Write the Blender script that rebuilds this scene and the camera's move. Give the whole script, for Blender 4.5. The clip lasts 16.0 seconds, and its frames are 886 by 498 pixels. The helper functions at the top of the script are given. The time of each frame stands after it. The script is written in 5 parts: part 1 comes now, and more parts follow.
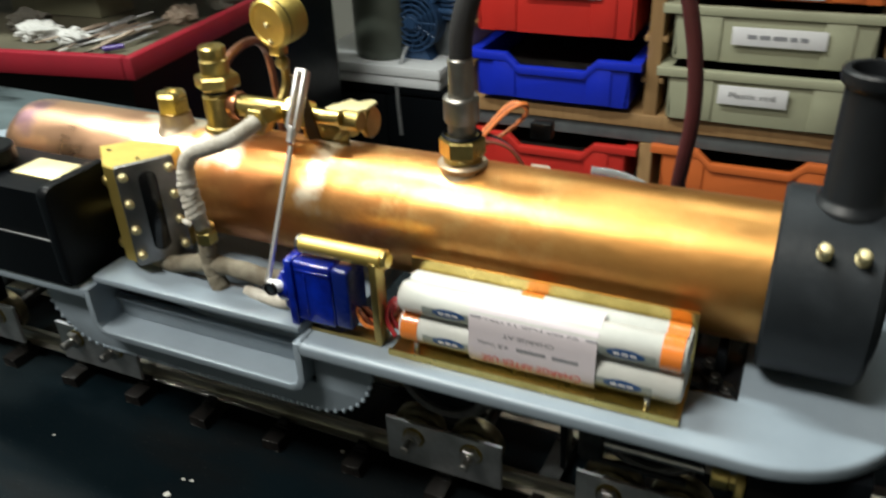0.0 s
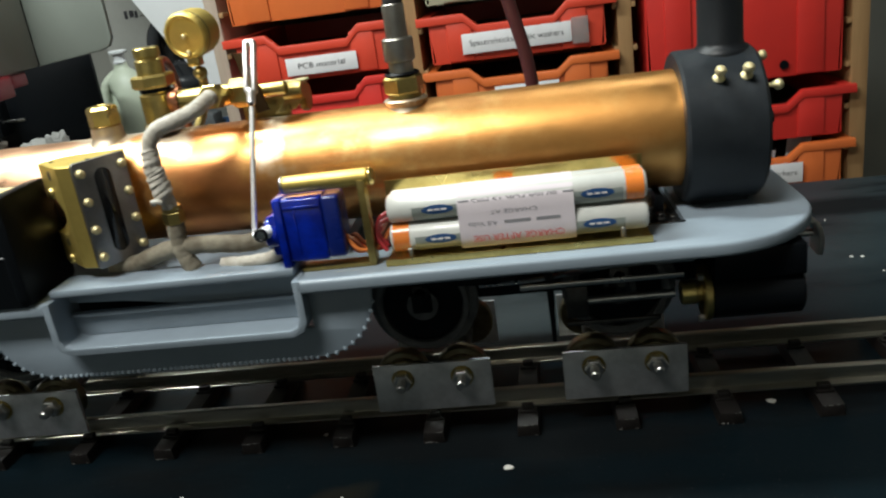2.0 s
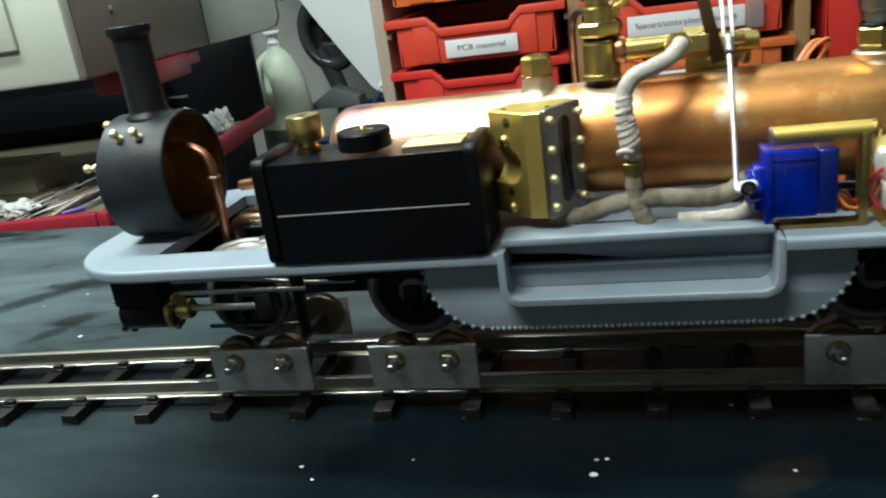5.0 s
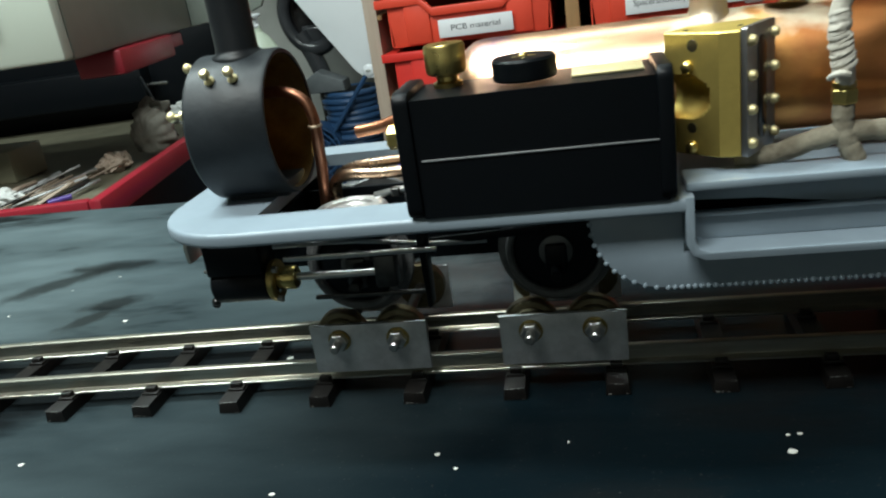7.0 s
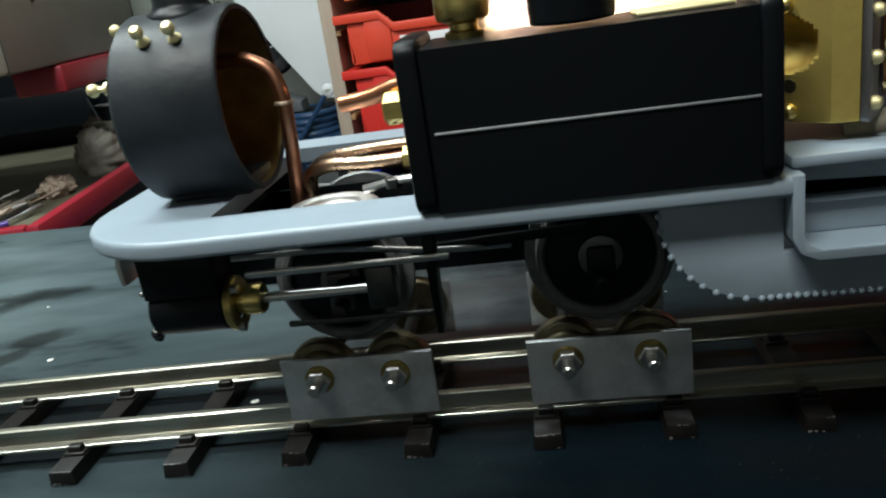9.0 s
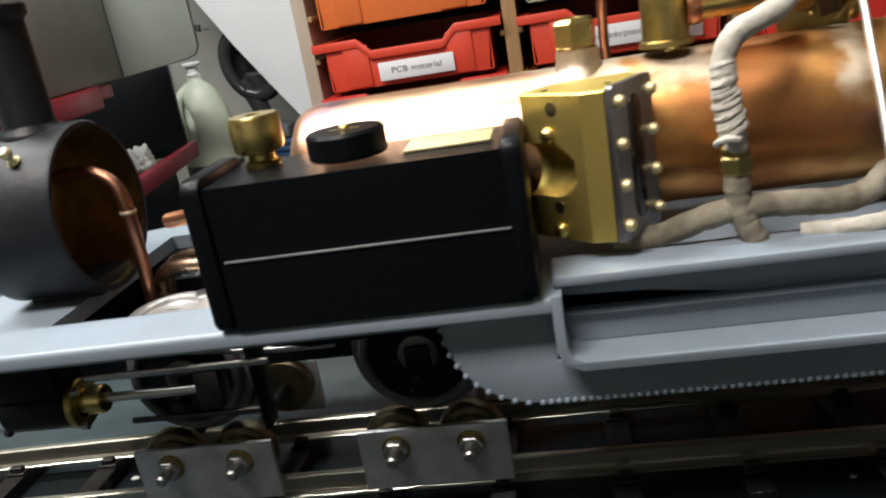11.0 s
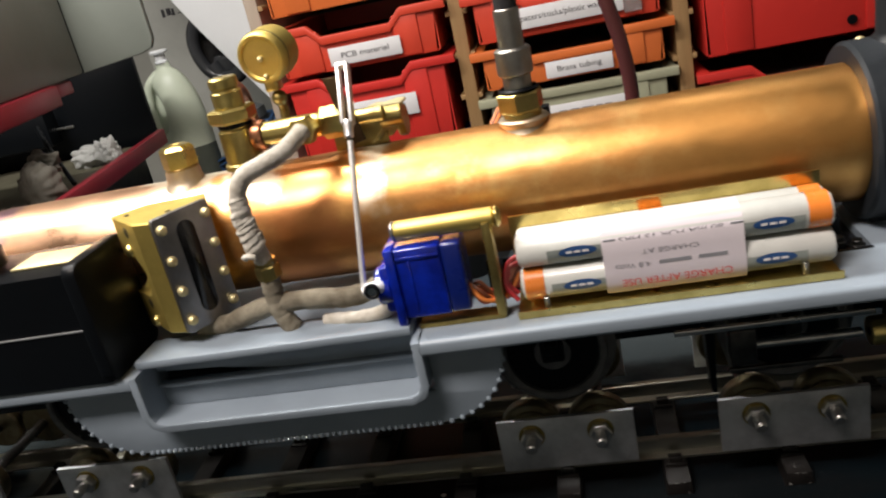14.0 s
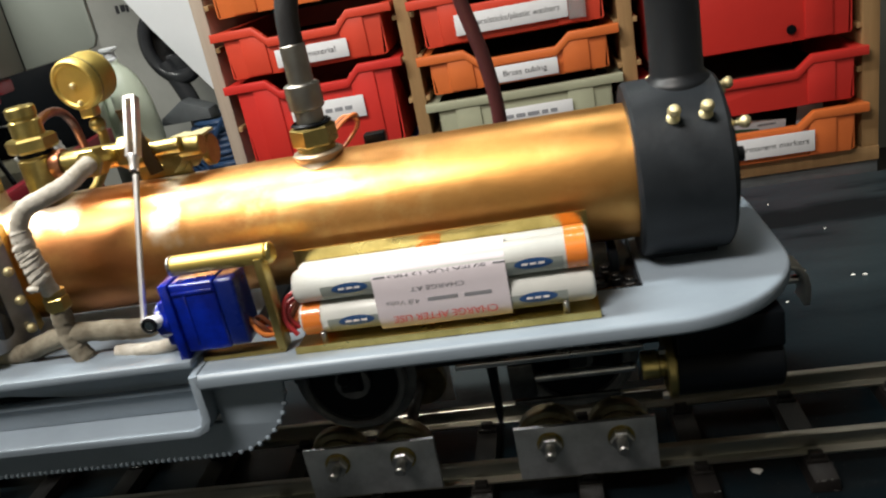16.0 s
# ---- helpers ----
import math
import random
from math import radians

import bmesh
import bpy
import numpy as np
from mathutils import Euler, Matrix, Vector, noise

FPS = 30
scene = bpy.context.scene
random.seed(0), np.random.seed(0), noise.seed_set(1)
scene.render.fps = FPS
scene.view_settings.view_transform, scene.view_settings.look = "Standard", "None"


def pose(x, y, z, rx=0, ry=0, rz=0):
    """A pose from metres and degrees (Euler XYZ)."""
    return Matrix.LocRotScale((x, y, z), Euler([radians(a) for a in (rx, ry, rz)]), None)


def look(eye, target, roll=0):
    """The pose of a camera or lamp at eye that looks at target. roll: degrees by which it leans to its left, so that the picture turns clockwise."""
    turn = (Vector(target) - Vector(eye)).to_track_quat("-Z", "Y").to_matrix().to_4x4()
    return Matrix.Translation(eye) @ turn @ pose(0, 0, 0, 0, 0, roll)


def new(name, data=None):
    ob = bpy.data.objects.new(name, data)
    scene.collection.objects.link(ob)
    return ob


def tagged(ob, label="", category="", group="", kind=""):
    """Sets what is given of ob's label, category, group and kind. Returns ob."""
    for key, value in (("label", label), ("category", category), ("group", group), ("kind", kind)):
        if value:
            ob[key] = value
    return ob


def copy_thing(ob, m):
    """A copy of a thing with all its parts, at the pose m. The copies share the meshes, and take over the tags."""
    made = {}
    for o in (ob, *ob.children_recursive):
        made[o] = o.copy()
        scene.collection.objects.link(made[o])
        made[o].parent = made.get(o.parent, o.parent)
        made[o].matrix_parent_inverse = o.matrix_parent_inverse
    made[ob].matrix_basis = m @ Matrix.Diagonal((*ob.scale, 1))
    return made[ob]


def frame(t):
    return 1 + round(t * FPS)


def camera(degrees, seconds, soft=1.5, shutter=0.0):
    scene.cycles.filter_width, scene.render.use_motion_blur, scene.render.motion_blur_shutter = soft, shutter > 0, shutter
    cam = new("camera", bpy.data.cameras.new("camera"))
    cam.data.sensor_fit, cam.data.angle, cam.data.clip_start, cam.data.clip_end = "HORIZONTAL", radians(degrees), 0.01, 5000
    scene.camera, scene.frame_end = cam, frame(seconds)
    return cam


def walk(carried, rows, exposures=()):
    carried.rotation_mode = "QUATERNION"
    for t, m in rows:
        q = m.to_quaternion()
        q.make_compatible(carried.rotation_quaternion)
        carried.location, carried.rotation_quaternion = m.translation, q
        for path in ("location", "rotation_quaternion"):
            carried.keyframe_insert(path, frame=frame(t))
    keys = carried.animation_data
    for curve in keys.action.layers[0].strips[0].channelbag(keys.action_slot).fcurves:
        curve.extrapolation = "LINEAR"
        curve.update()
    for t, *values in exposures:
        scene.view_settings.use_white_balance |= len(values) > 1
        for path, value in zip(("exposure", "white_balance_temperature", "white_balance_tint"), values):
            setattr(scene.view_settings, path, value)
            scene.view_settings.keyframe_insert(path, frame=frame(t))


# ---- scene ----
cam = camera(58.2, 16.0, soft=2.1, shutter=0.5)
PATH = [
    (0, (0.19, -0.23, 0.241), (-0.564, 1.334, -0.751), -2.6),
    (0.5, (0.185, -0.247, 0.221), (-0.399, 1.382, -0.782), -2.6),
    (1, (0.183, -0.274, 0.197), (-0.275, 1.448, -0.712), -5.6),
    (1.5, (0.166, -0.295, 0.18), (-0.135, 1.516, -0.612), -9.3),
    (2, (0.139, -0.308, 0.181), (-0.119, 1.559, -0.488), -8.1),
    (2.5, (0.117, -0.316, 0.181), (-0.12, 1.561, -0.468), -6.1),
    (3, (0.095, -0.32, 0.184), (-0.21, 1.539, -0.486), -6.7),
    (3.5, (0.072, -0.326, 0.184), (-0.287, 1.525, -0.485), -7.0),
    (4, (0.053, -0.328, 0.185), (-0.348, 1.518, -0.473), -7.3),
    (4.5, (0.028, -0.327, 0.188), (-0.406, 1.51, -0.471), -8.1),
    (5, (0.005, -0.322, 0.183), (-0.47, 1.504, -0.479), -8.0),
    (5.2, (-0.005, -0.32, 0.184), (-0.461, 1.508, -0.486), -8.1),
    (7.3, (-0.079, -0.292, 0.159), (-0.455, 1.546, -0.535), -8.1),
    (7.5, (-0.084, -0.285, 0.155), (-0.447, 1.562, -0.521), -7.8),
    (8, (-0.096, -0.266, 0.143), (-0.442, 1.587, -0.526), -7.4),
    (8.2, (-0.104, -0.261, 0.138), (-0.402, 1.604, -0.52), -7.3),
    (10.3, (-0.065, -0.224, 0.144), (-0.369, 1.648, -0.489), -9.6),
    (10.5, (-0.057, -0.23, 0.146), (-0.355, 1.647, -0.476), -9.3),
    (11, (-0.039, -0.242, 0.161), (-0.344, 1.635, -0.458), -9.8),
    (11.5, (-0.011, -0.251, 0.167), (-0.327, 1.623, -0.457), -10.7),
    (12, (0.015, -0.253, 0.176), (-0.329, 1.61, -0.462), -11.7),
    (12.5, (0.036, -0.262, 0.183), (-0.316, 1.593, -0.477), -11.6),
    (13, (0.064, -0.263, 0.19), (-0.308, 1.583, -0.485), -12.2),
    (13.5, (0.088, -0.262, 0.19), (-0.287, 1.583, -0.485), -12.8),
    (14, (0.108, -0.265, 0.193), (-0.263, 1.569, -0.515), -12.5),
    (14.5, (0.121, -0.266, 0.189), (-0.242, 1.564, -0.53), -11.7),
    (15, (0.135, -0.264, 0.19), (-0.177, 1.572, -0.538), -11.1),
    (15.5, (0.152, -0.261, 0.191), (-0.146, 1.576, -0.54), -11.4),
    (16, (0.168, -0.257, 0.193), (-0.142, 1.581, -0.532), -11.4),
]
# seconds, stops, kelvin, tint: the camera's own white balance drifts
BALANCE = [
    (0.0, 0.05, 6450, 8), (0.5, 0.20, 6390, 9), (1.0, 0.26, 6330, 9), (1.5, 0.20, 6260, 8), (2.0, 0.09, 6200, 8), (3.0, 0.09, 6120, 6), (4.0, 0.09, 6080, 4), (5.0, 0.12, 5950, 2), (6.5, 0.09, 5900, 1),
    (8.0, 0.01, 5850, 1), (9.3, 0.09, 6050, 7), (10.5, 0.14, 6400, 15), (12.0, 0.22, 6600, 19), (13.0, 0.17, 6800, 21), (14.5, 0.19, 6700, 18), (16.0, 0.22, 6550, 14),
]
walk(cam, [(t, look(eye, target, roll)) for t, eye, target, roll in PATH], BALANCE)


# ---- world and lights ----
world = bpy.data.worlds.new("room_dark")
scene.world = world
world.use_nodes = True
world.node_tree.nodes["Background"].inputs[0].default_value = (0.55, 0.62, 0.70, 1)
world.node_tree.nodes["Background"].inputs[1].default_value = 0.02


def ceiling_lamp(name, x, y, z, sx, sy, watts, colour, target=None):
    data = bpy.data.lights.new(name, "AREA")
    data.shape, data.size, data.size_y, data.energy, data.color = "RECTANGLE", sx, sy, watts, colour
    ob = new(name, data)
    ob.location = (x, y, z)
    if target:
        ob.rotation_euler = (Vector(target) - Vector((x, y, z))).to_track_quat("-Z", "Y").to_euler()
    return ob


ceiling_lamp("ceiling_light", -0.46, -0.70, 1.48, 0.7, 0.30, 35.0, (1.0, 0.96, 0.87))
ceiling_lamp("ceiling_tube_light", -0.90, 0.22, 1.52, 1.2, 0.15, 44.0, (0.96, 1.0, 0.93))
# added fill lamp with no known source; brightens the trays and far corner
ceiling_lamp("rear_fill_light", -0.10, 1.00, 1.58, 1.2, 0.15, 9.0, (0.96, 1.0, 0.93))


# ---- materials ----
def material(name, base, rough=0.5, metal=0.0, dark=None, scale=60.0, bump=0.0, bump_scale=400.0, amount=0.5,
             rough_var=0.1, trans=0.0, coat=0.0, per_object=0.0, stretch=(1, 1, 1), spec=0.5):
    """A surface with stains at one scale and fine grain at another."""
    m = bpy.data.materials.new(name)
    m.use_nodes = True
    t = m.node_tree
    n, l = t.nodes, t.links
    b = n["Principled BSDF"]
    co = n.new("ShaderNodeTexCoord")
    mp = n.new("ShaderNodeMapping")
    mp.inputs["Scale"].default_value = stretch
    l.new(co.outputs["Object"], mp.inputs["Vector"])
    big = n.new("ShaderNodeTexNoise")
    big.inputs["Scale"].default_value, big.inputs["Detail"].default_value, big.inputs["Roughness"].default_value = scale, 6.0, 0.62
    l.new(mp.outputs[0], big.inputs["Vector"])
    fine = n.new("ShaderNodeTexNoise")
    fine.inputs["Scale"].default_value, fine.inputs["Detail"].default_value = bump_scale, 3.0
    l.new(mp.outputs[0], fine.inputs["Vector"])
    ramp = n.new("ShaderNodeMapRange")
    ramp.inputs["From Min"].default_value, ramp.inputs["From Max"].default_value = 0.38, 0.66
    l.new(big.outputs["Fac"], ramp.inputs["Value"])
    mul = n.new("ShaderNodeMath")
    mul.operation = "MULTIPLY"
    mul.inputs[1].default_value = amount
    l.new(ramp.outputs[0], mul.inputs[0])
    mix = n.new("ShaderNodeMix")
    mix.data_type = "RGBA"
    dark = dark or tuple(c * 0.7 for c in base)
    mix.inputs["A"].default_value, mix.inputs["B"].default_value = (*base, 1), (*dark, 1)
    l.new(mul.outputs[0], mix.inputs["Factor"])
    out = mix.outputs["Result"]
    if per_object:
        info = n.new("ShaderNodeObjectInfo")
        hsv = n.new("ShaderNodeHueSaturation")
        vr = n.new("ShaderNodeMapRange")
        vr.inputs["To Min"].default_value, vr.inputs["To Max"].default_value = 1 - per_object, 1 + per_object
        l.new(info.outputs["Random"], vr.inputs["Value"])
        l.new(vr.outputs[0], hsv.inputs["Value"])
        l.new(out, hsv.inputs["Color"])
        out = hsv.outputs["Color"]
    l.new(out, b.inputs["Base Color"])
    rr = n.new("ShaderNodeMapRange")
    rr.inputs["To Min"].default_value, rr.inputs["To Max"].default_value = max(0.02, rough - rough_var), min(1, rough + rough_var)
    l.new(big.outputs["Fac"], rr.inputs["Value"])
    l.new(rr.outputs[0], b.inputs["Roughness"])
    b.inputs["Metallic"].default_value = metal
    b.inputs["Specular IOR Level"].default_value = spec
    b.inputs["Transmission Weight"].default_value = trans
    b.inputs["Coat Weight"].default_value = coat
    if bump:
        bp = n.new("ShaderNodeBump")
        bp.inputs["Strength"].default_value, bp.inputs["Distance"].default_value = bump, 0.0004
        l.new(fine.outputs["Fac"], bp.inputs["Height"])
        l.new(bp.outputs[0], b.inputs["Normal"])
    return m


COPPER = material("copper", (0.83, 0.47, 0.22), 0.30, 1.0, (0.52, 0.22, 0.085), 26, 0.06, 700, 0.75, 0.10, stretch=(0.7, 1.3, 1.3))
COPPER_PIPE = material("copper_pipe", (0.62, 0.28, 0.15), 0.34, 1.0, (0.30, 0.10, 0.05), 120, 0.05, 900, 0.8)
BROWN_PIPE = material("tarnished_copper_pipe", (0.36, 0.17, 0.105), 0.38, 1.0, (0.18, 0.08, 0.045), 120, 0.05, 900, 0.8)
SOLDER = material("silver_solder", (0.60, 0.51, 0.40), 0.5, 1.0, (0.55, 0.40, 0.24), 90, 0.5, 500, 0.7)
BRASS = material("brass", (0.68, 0.54, 0.20), 0.30, 1.0, (0.42, 0.31, 0.09), 140, 0.08, 900, 0.6)
BRASS_DULL = material("dull_brass", (0.46, 0.36, 0.13), 0.38, 1.0, (0.24, 0.175, 0.06), 110, 0.08, 900, 0.7)
BRASS_PALE = material("pale_brass", (0.80, 0.72, 0.44), 0.58, 1.0, (0.64, 0.54, 0.28), 120, 0.06, 900, 0.5)
BRASS_SATIN = material("satin_brass", (0.75, 0.58, 0.17), 0.50, 1.0, (0.60, 0.45, 0.13), 110, 0.12, 600, 0.7)
LEVER = material("brown_lever_metal", (0.16, 0.10, 0.05), 0.4, 1.0, (0.08, 0.05, 0.025), 90, 0.05, 900, 0.6)
BRASS_DARK = material("tarnished_brass", (0.20, 0.175, 0.11), 0.42, 1.0, (0.09, 0.07, 0.04), 110, 0.1, 700, 0.8)
GREY = material("grey_paint", (0.235, 0.285, 0.335), 0.38, 0.0, (0.18, 0.22, 0.26), 30, 0.10, 260, 0.5, 0.10)
SMOKE = material("smokebox_paint", (0.0098, 0.0126, 0.0156), 0.48, 0.0, (0.021, 0.026, 0.031), 38, 0.18, 500, 0.85, 0.18, spec=0.28)
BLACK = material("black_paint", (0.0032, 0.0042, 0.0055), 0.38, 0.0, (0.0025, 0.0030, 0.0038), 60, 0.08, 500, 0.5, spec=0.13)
CHIMNEY = material("chimney_black", (0.0085, 0.0100, 0.0120), 0.42, 0.0, (0.013, 0.015, 0.017), 60, 0.12, 500, 0.5, spec=0.25)
BLACK_GLOSS = material("black_gloss", (0.008, 0.008, 0.009), 0.16, 0.0, None, 60, 0.0)
SHELL = material("satin_black_plastic", (0.034, 0.036, 0.040), 0.24, 0.0, (0.022, 0.023, 0.025), 20, 0.05, 200, 0.5)
RUBBER = material("black_rubber", (0.016, 0.016, 0.017), 0.7, 0.0, None, 200, 0.3, 900)
STEEL = material("steel", (0.55, 0.55, 0.54), 0.30, 1.0, (0.34, 0.33, 0.31), 120, 0.05, 900, 0.6)
STEEL_DARK = material("dark_steel", (0.085, 0.084, 0.082), 0.45, 1.0, (0.03, 0.029, 0.027), 140, 0.1, 700, 0.7)
NICKEL = material("nickel_rail", (0.56, 0.55, 0.48), 0.34, 1.0, (0.30, 0.28, 0.22), 80, 0.05, 900, 0.7, stretch=(0.2, 1, 1))
ALUMINIUM = material("aluminium", (0.62, 0.64, 0.66), 0.55, 1.0, (0.30, 0.31, 0.33), 90, 0.08, 900, 0.6)
STEEL_GREY = material("grey_steel", (0.30, 0.29, 0.29), 0.42, 1.0, (0.20, 0.19, 0.19), 110, 0.06, 800, 0.7)
STEEL_SATIN = material("satin_steel", (0.40, 0.39, 0.36), 0.40, 1.0, (0.28, 0.26, 0.23), 140, 0.10, 700, 0.6)
# darker lagging for the lower runs: its stains and the shade there in one colour
ROPE_DARK = material("dark_cotton_lagging", (0.27, 0.245, 0.185), 0.92, 0.0, (0.085, 0.068, 0.045), 70, 0.9, 380, 0.95)
WHITE_METAL = material("satin_nickel", (0.86, 0.85, 0.84), 0.42, 1.0, (0.7, 0.69, 0.68), 120, 0.05, 900, 0.4)
TYRE = material("wheel_steel", (0.095, 0.097, 0.098), 0.42, 0.0, (0.018, 0.018, 0.019), 140, 0.1, 700, 0.6, spec=0.6)
DULL_PIPE = material("dull_copper_pipe", (0.55, 0.40, 0.28), 0.28, 1.0, (0.26, 0.15, 0.09), 90, 0.05, 900, 0.8)
CHROME = material("chrome", (0.78, 0.77, 0.75), 0.16, 1.0, None, 90, 0.0)
SLEEPER = material("brown_plastic_sleeper", (0.0095, 0.0082, 0.0076), 0.36, 0.0, (0.0050, 0.0045, 0.0044), 160, 0.6, 260, 0.8, per_object=0.15, stretch=(1, 0.25, 1), spec=0.34)
WORN = material("worn_plastic_edge", (0.12, 0.12, 0.115), 0.35, 0.0, (0.02, 0.019, 0.018), 500, 0.3, 900, 0.9)
ROPE = material("white_cotton_lagging", (0.56, 0.54, 0.48), 0.9, 0.0, (0.30, 0.26, 0.20), 110, 0.9, 380, 0.8)
BLUE_CASE = material("blue_translucent_plastic", (0.003, 0.028, 0.50), 0.14, 0.0, (0.002, 0.008, 0.17), 110, 0.0, 400, 0.8, trans=0.25, coat=0.3)
BLUE_DARK = material("dark_blue_translucent_plastic", (0.003, 0.012, 0.13), 0.30, 0.0, None, 90, 0.0, coat=0.1)
CELL_WHITE = material("battery_white", (0.57, 0.58, 0.55), 0.34, 0.0, (0.42, 0.44, 0.42), 60, 0.0, 400, 0.6, coat=0.3)
CELL_ORANGE = material("battery_orange", (0.72, 0.20, 0.03), 0.28, 0.0, None, 60, 0.0, coat=0.5)
CELL_BLUE = material("battery_blue_print", (0.02, 0.07, 0.20), 0.3, 0.0, None, 60)
CELL_GREY = material("battery_grey_print", (0.26, 0.29, 0.27), 0.3, 0.0, None, 60)
PAPER = material("paper_label", (0.70, 0.69, 0.70), 0.75, 0.0, (0.62, 0.60, 0.62), 40, 0.05, 600, 0.5)
PAPER_PINK = material("battery_paper_label", (0.60, 0.55, 0.58), 0.5, 0.0, (0.53, 0.48, 0.53), 40, 0.05, 600, 0.5)
INK = material("black_ink", (0.03, 0.03, 0.035), 0.6)
INK_RED = material("red_ink", (0.55, 0.06, 0.05), 0.6)
INK_GREY = material("grey_ink", (0.25, 0.25, 0.27), 0.7)
FLECK = material("white_paint_fleck", (0.62, 0.62, 0.58), 0.8)
RED_TRAY = material("red_plastic", (0.58, 0.030, 0.022), 0.38, 0.0, (0.48, 0.022, 0.018), 12, 0.05, 120, 0.5)
ORED_TRAY = material("orange_red_plastic", (0.63, 0.060, 0.029), 0.40, 0.0, (0.53, 0.044, 0.021), 12, 0.05, 120, 0.5)
ORANGE_TRAY = material("orange_plastic", (0.66, 0.155, 0.035), 0.40, 0.0, (0.55, 0.12, 0.03), 12, 0.05, 120, 0.5)
BLUE_TRAY = material("blue_plastic", (0.010, 0.028, 0.52), 0.36, 0.0, (0.008, 0.022, 0.42), 12, 0.05, 120, 0.5)
GREEN_TRAY = material("grey_green_plastic", (0.36, 0.36, 0.25), 0.45, 0.0, (0.29, 0.29, 0.20), 12, 0.05, 120, 0.5)
GREEN_CARD = material("dark_green_card", (0.03, 0.09, 0.05), 0.5, 0.0, (0.02, 0.07, 0.04), 30, 0.02, 200, 0.5)
PINE = material("varnished_plywood", (0.36, 0.215, 0.095), 0.5, 0.0, (0.26, 0.145, 0.06), 22, 0.12, 160, 0.6, stretch=(3, 1, 0.25))
PALE_WOOD = material("pale_wood_panel", (0.42, 0.34, 0.27), 0.6, 0.0, (0.34, 0.26, 0.20), 18, 0.1, 160, 0.6, stretch=(3, 1, 0.25))
DARK_FILL = material("dark_rack_inside", (0.03, 0.028, 0.026), 0.6, 0.0, (0.09, 0.085, 0.08), 30, 0.3, 60, 0.6)
CREAM = material("cream_machine_paint", (0.52, 0.555, 0.475), 0.5, 0.0, (0.45, 0.48, 0.41), 3, 0.03, 60, 0.5)
OLIVE = material("grey_machine_paint", (0.17, 0.172, 0.145), 0.42, 0.0, (0.125, 0.128, 0.105), 4, 0.03, 60, 0.6)
GREYGREEN = material("grey_green_panel", (0.185, 0.205, 0.18), 0.5, 0.0, (0.145, 0.16, 0.14), 4, 0.03, 60, 0.6)
DRAB = material("drab_oily_metal", (0.135, 0.125, 0.085), 0.5, 0.0, (0.055, 0.050, 0.034), 5, 0.05, 90, 0.7)
PANEL_PALE = material("pale_olive_paint", (0.26, 0.25, 0.17), 0.5, 0.0, (0.16, 0.155, 0.10), 5, 0.05, 90, 0.7)
MAROON = material("maroon_enamel", (0.25, 0.012, 0.024), 0.38, 0.0, (0.18, 0.010, 0.019), 8, 0.05, 90, 0.6)
HDPE = material("translucent_plastic_bottle", (0.66, 0.72, 0.58), 0.38, 0.0, (0.52, 0.58, 0.46), 9, 0.05, 90, 0.6, trans=0.12)
HDPE_DARK = material("plastic_bottle_over_liquid", (0.10, 0.115, 0.095), 0.42, 0.0, (0.07, 0.08, 0.065), 9, 0.05, 90, 0.6)
WHITE_SHEET = material("white_plastic", (0.78, 0.80, 0.82), 0.35, 0.0, (0.70, 0.72, 0.74), 5, 0.03, 60, 0.5)
CASE_GREY = material("grey_case_plastic", (0.11, 0.12, 0.125), 0.45, 0.0, (0.06, 0.065, 0.07), 20, 0.1, 90, 0.6)
CARTON = material("pale_grey_card", (0.40, 0.405, 0.375), 0.7, 0.0, (0.30, 0.305, 0.28), 6, 0.05, 90, 0.6)
BLUE_COIL = material("blue_plastic_guard", (0.03, 0.075, 0.17), 0.4, 0.0, (0.02, 0.05, 0.12), 20, 0.05, 90, 0.5)
WALL = material("pale_wall_paint", (0.42, 0.42, 0.38), 0.8, 0.0, (0.34, 0.34, 0.31), 2.5, 0.08, 60, 0.6)
FLOOR = material("grey_concrete_floor", (0.10, 0.095, 0.09), 0.8, 0.0, (0.06, 0.057, 0.054), 3, 0.3, 60, 0.7)
CEILING = material("white_ceiling_paint", (0.6, 0.59, 0.55), 0.9, 0.0, (0.52, 0.51, 0.47), 2, 0.05, 40, 0.5)
CLOTH = material("grey_cloth", (0.17, 0.16, 0.135), 0.95, 0.0, (0.075, 0.07, 0.058), 18, 0.8, 160, 0.8)
CLOTH_WHITE = material("white_crumpled_paper", (0.52, 0.52, 0.50), 0.9, 0.0, (0.38, 0.38, 0.37), 18, 0.5, 160, 0.6)
PURPLE = material("purple_plastic", (0.06, 0.03, 0.20), 0.35)
WIRE_RED = material("red_wire", (0.35, 0.02, 0.025), 0.4)
WIRE_BROWN = material("brown_wire", (0.16, 0.045, 0.02), 0.45)
WIRE_ORANGE = material("orange_wire", (0.75, 0.22, 0.05), 0.45)
HOSE_RED = material("dark_red_hose", (0.085, 0.020, 0.020), 0.45, 0.0, None, 90, 0.1, 500)
CLEAR = material("clear_plastic", (0.75, 0.77, 0.76), 0.15, 0.0, None, 60, 0.0, 400, 0.3, trans=0.8)
RUST = material("soot_and_heat_stained_copper", (0.52, 0.36, 0.14), 0.40, 1.0, (0.16, 0.085, 0.032), 60, 0.2, 400, 0.8)



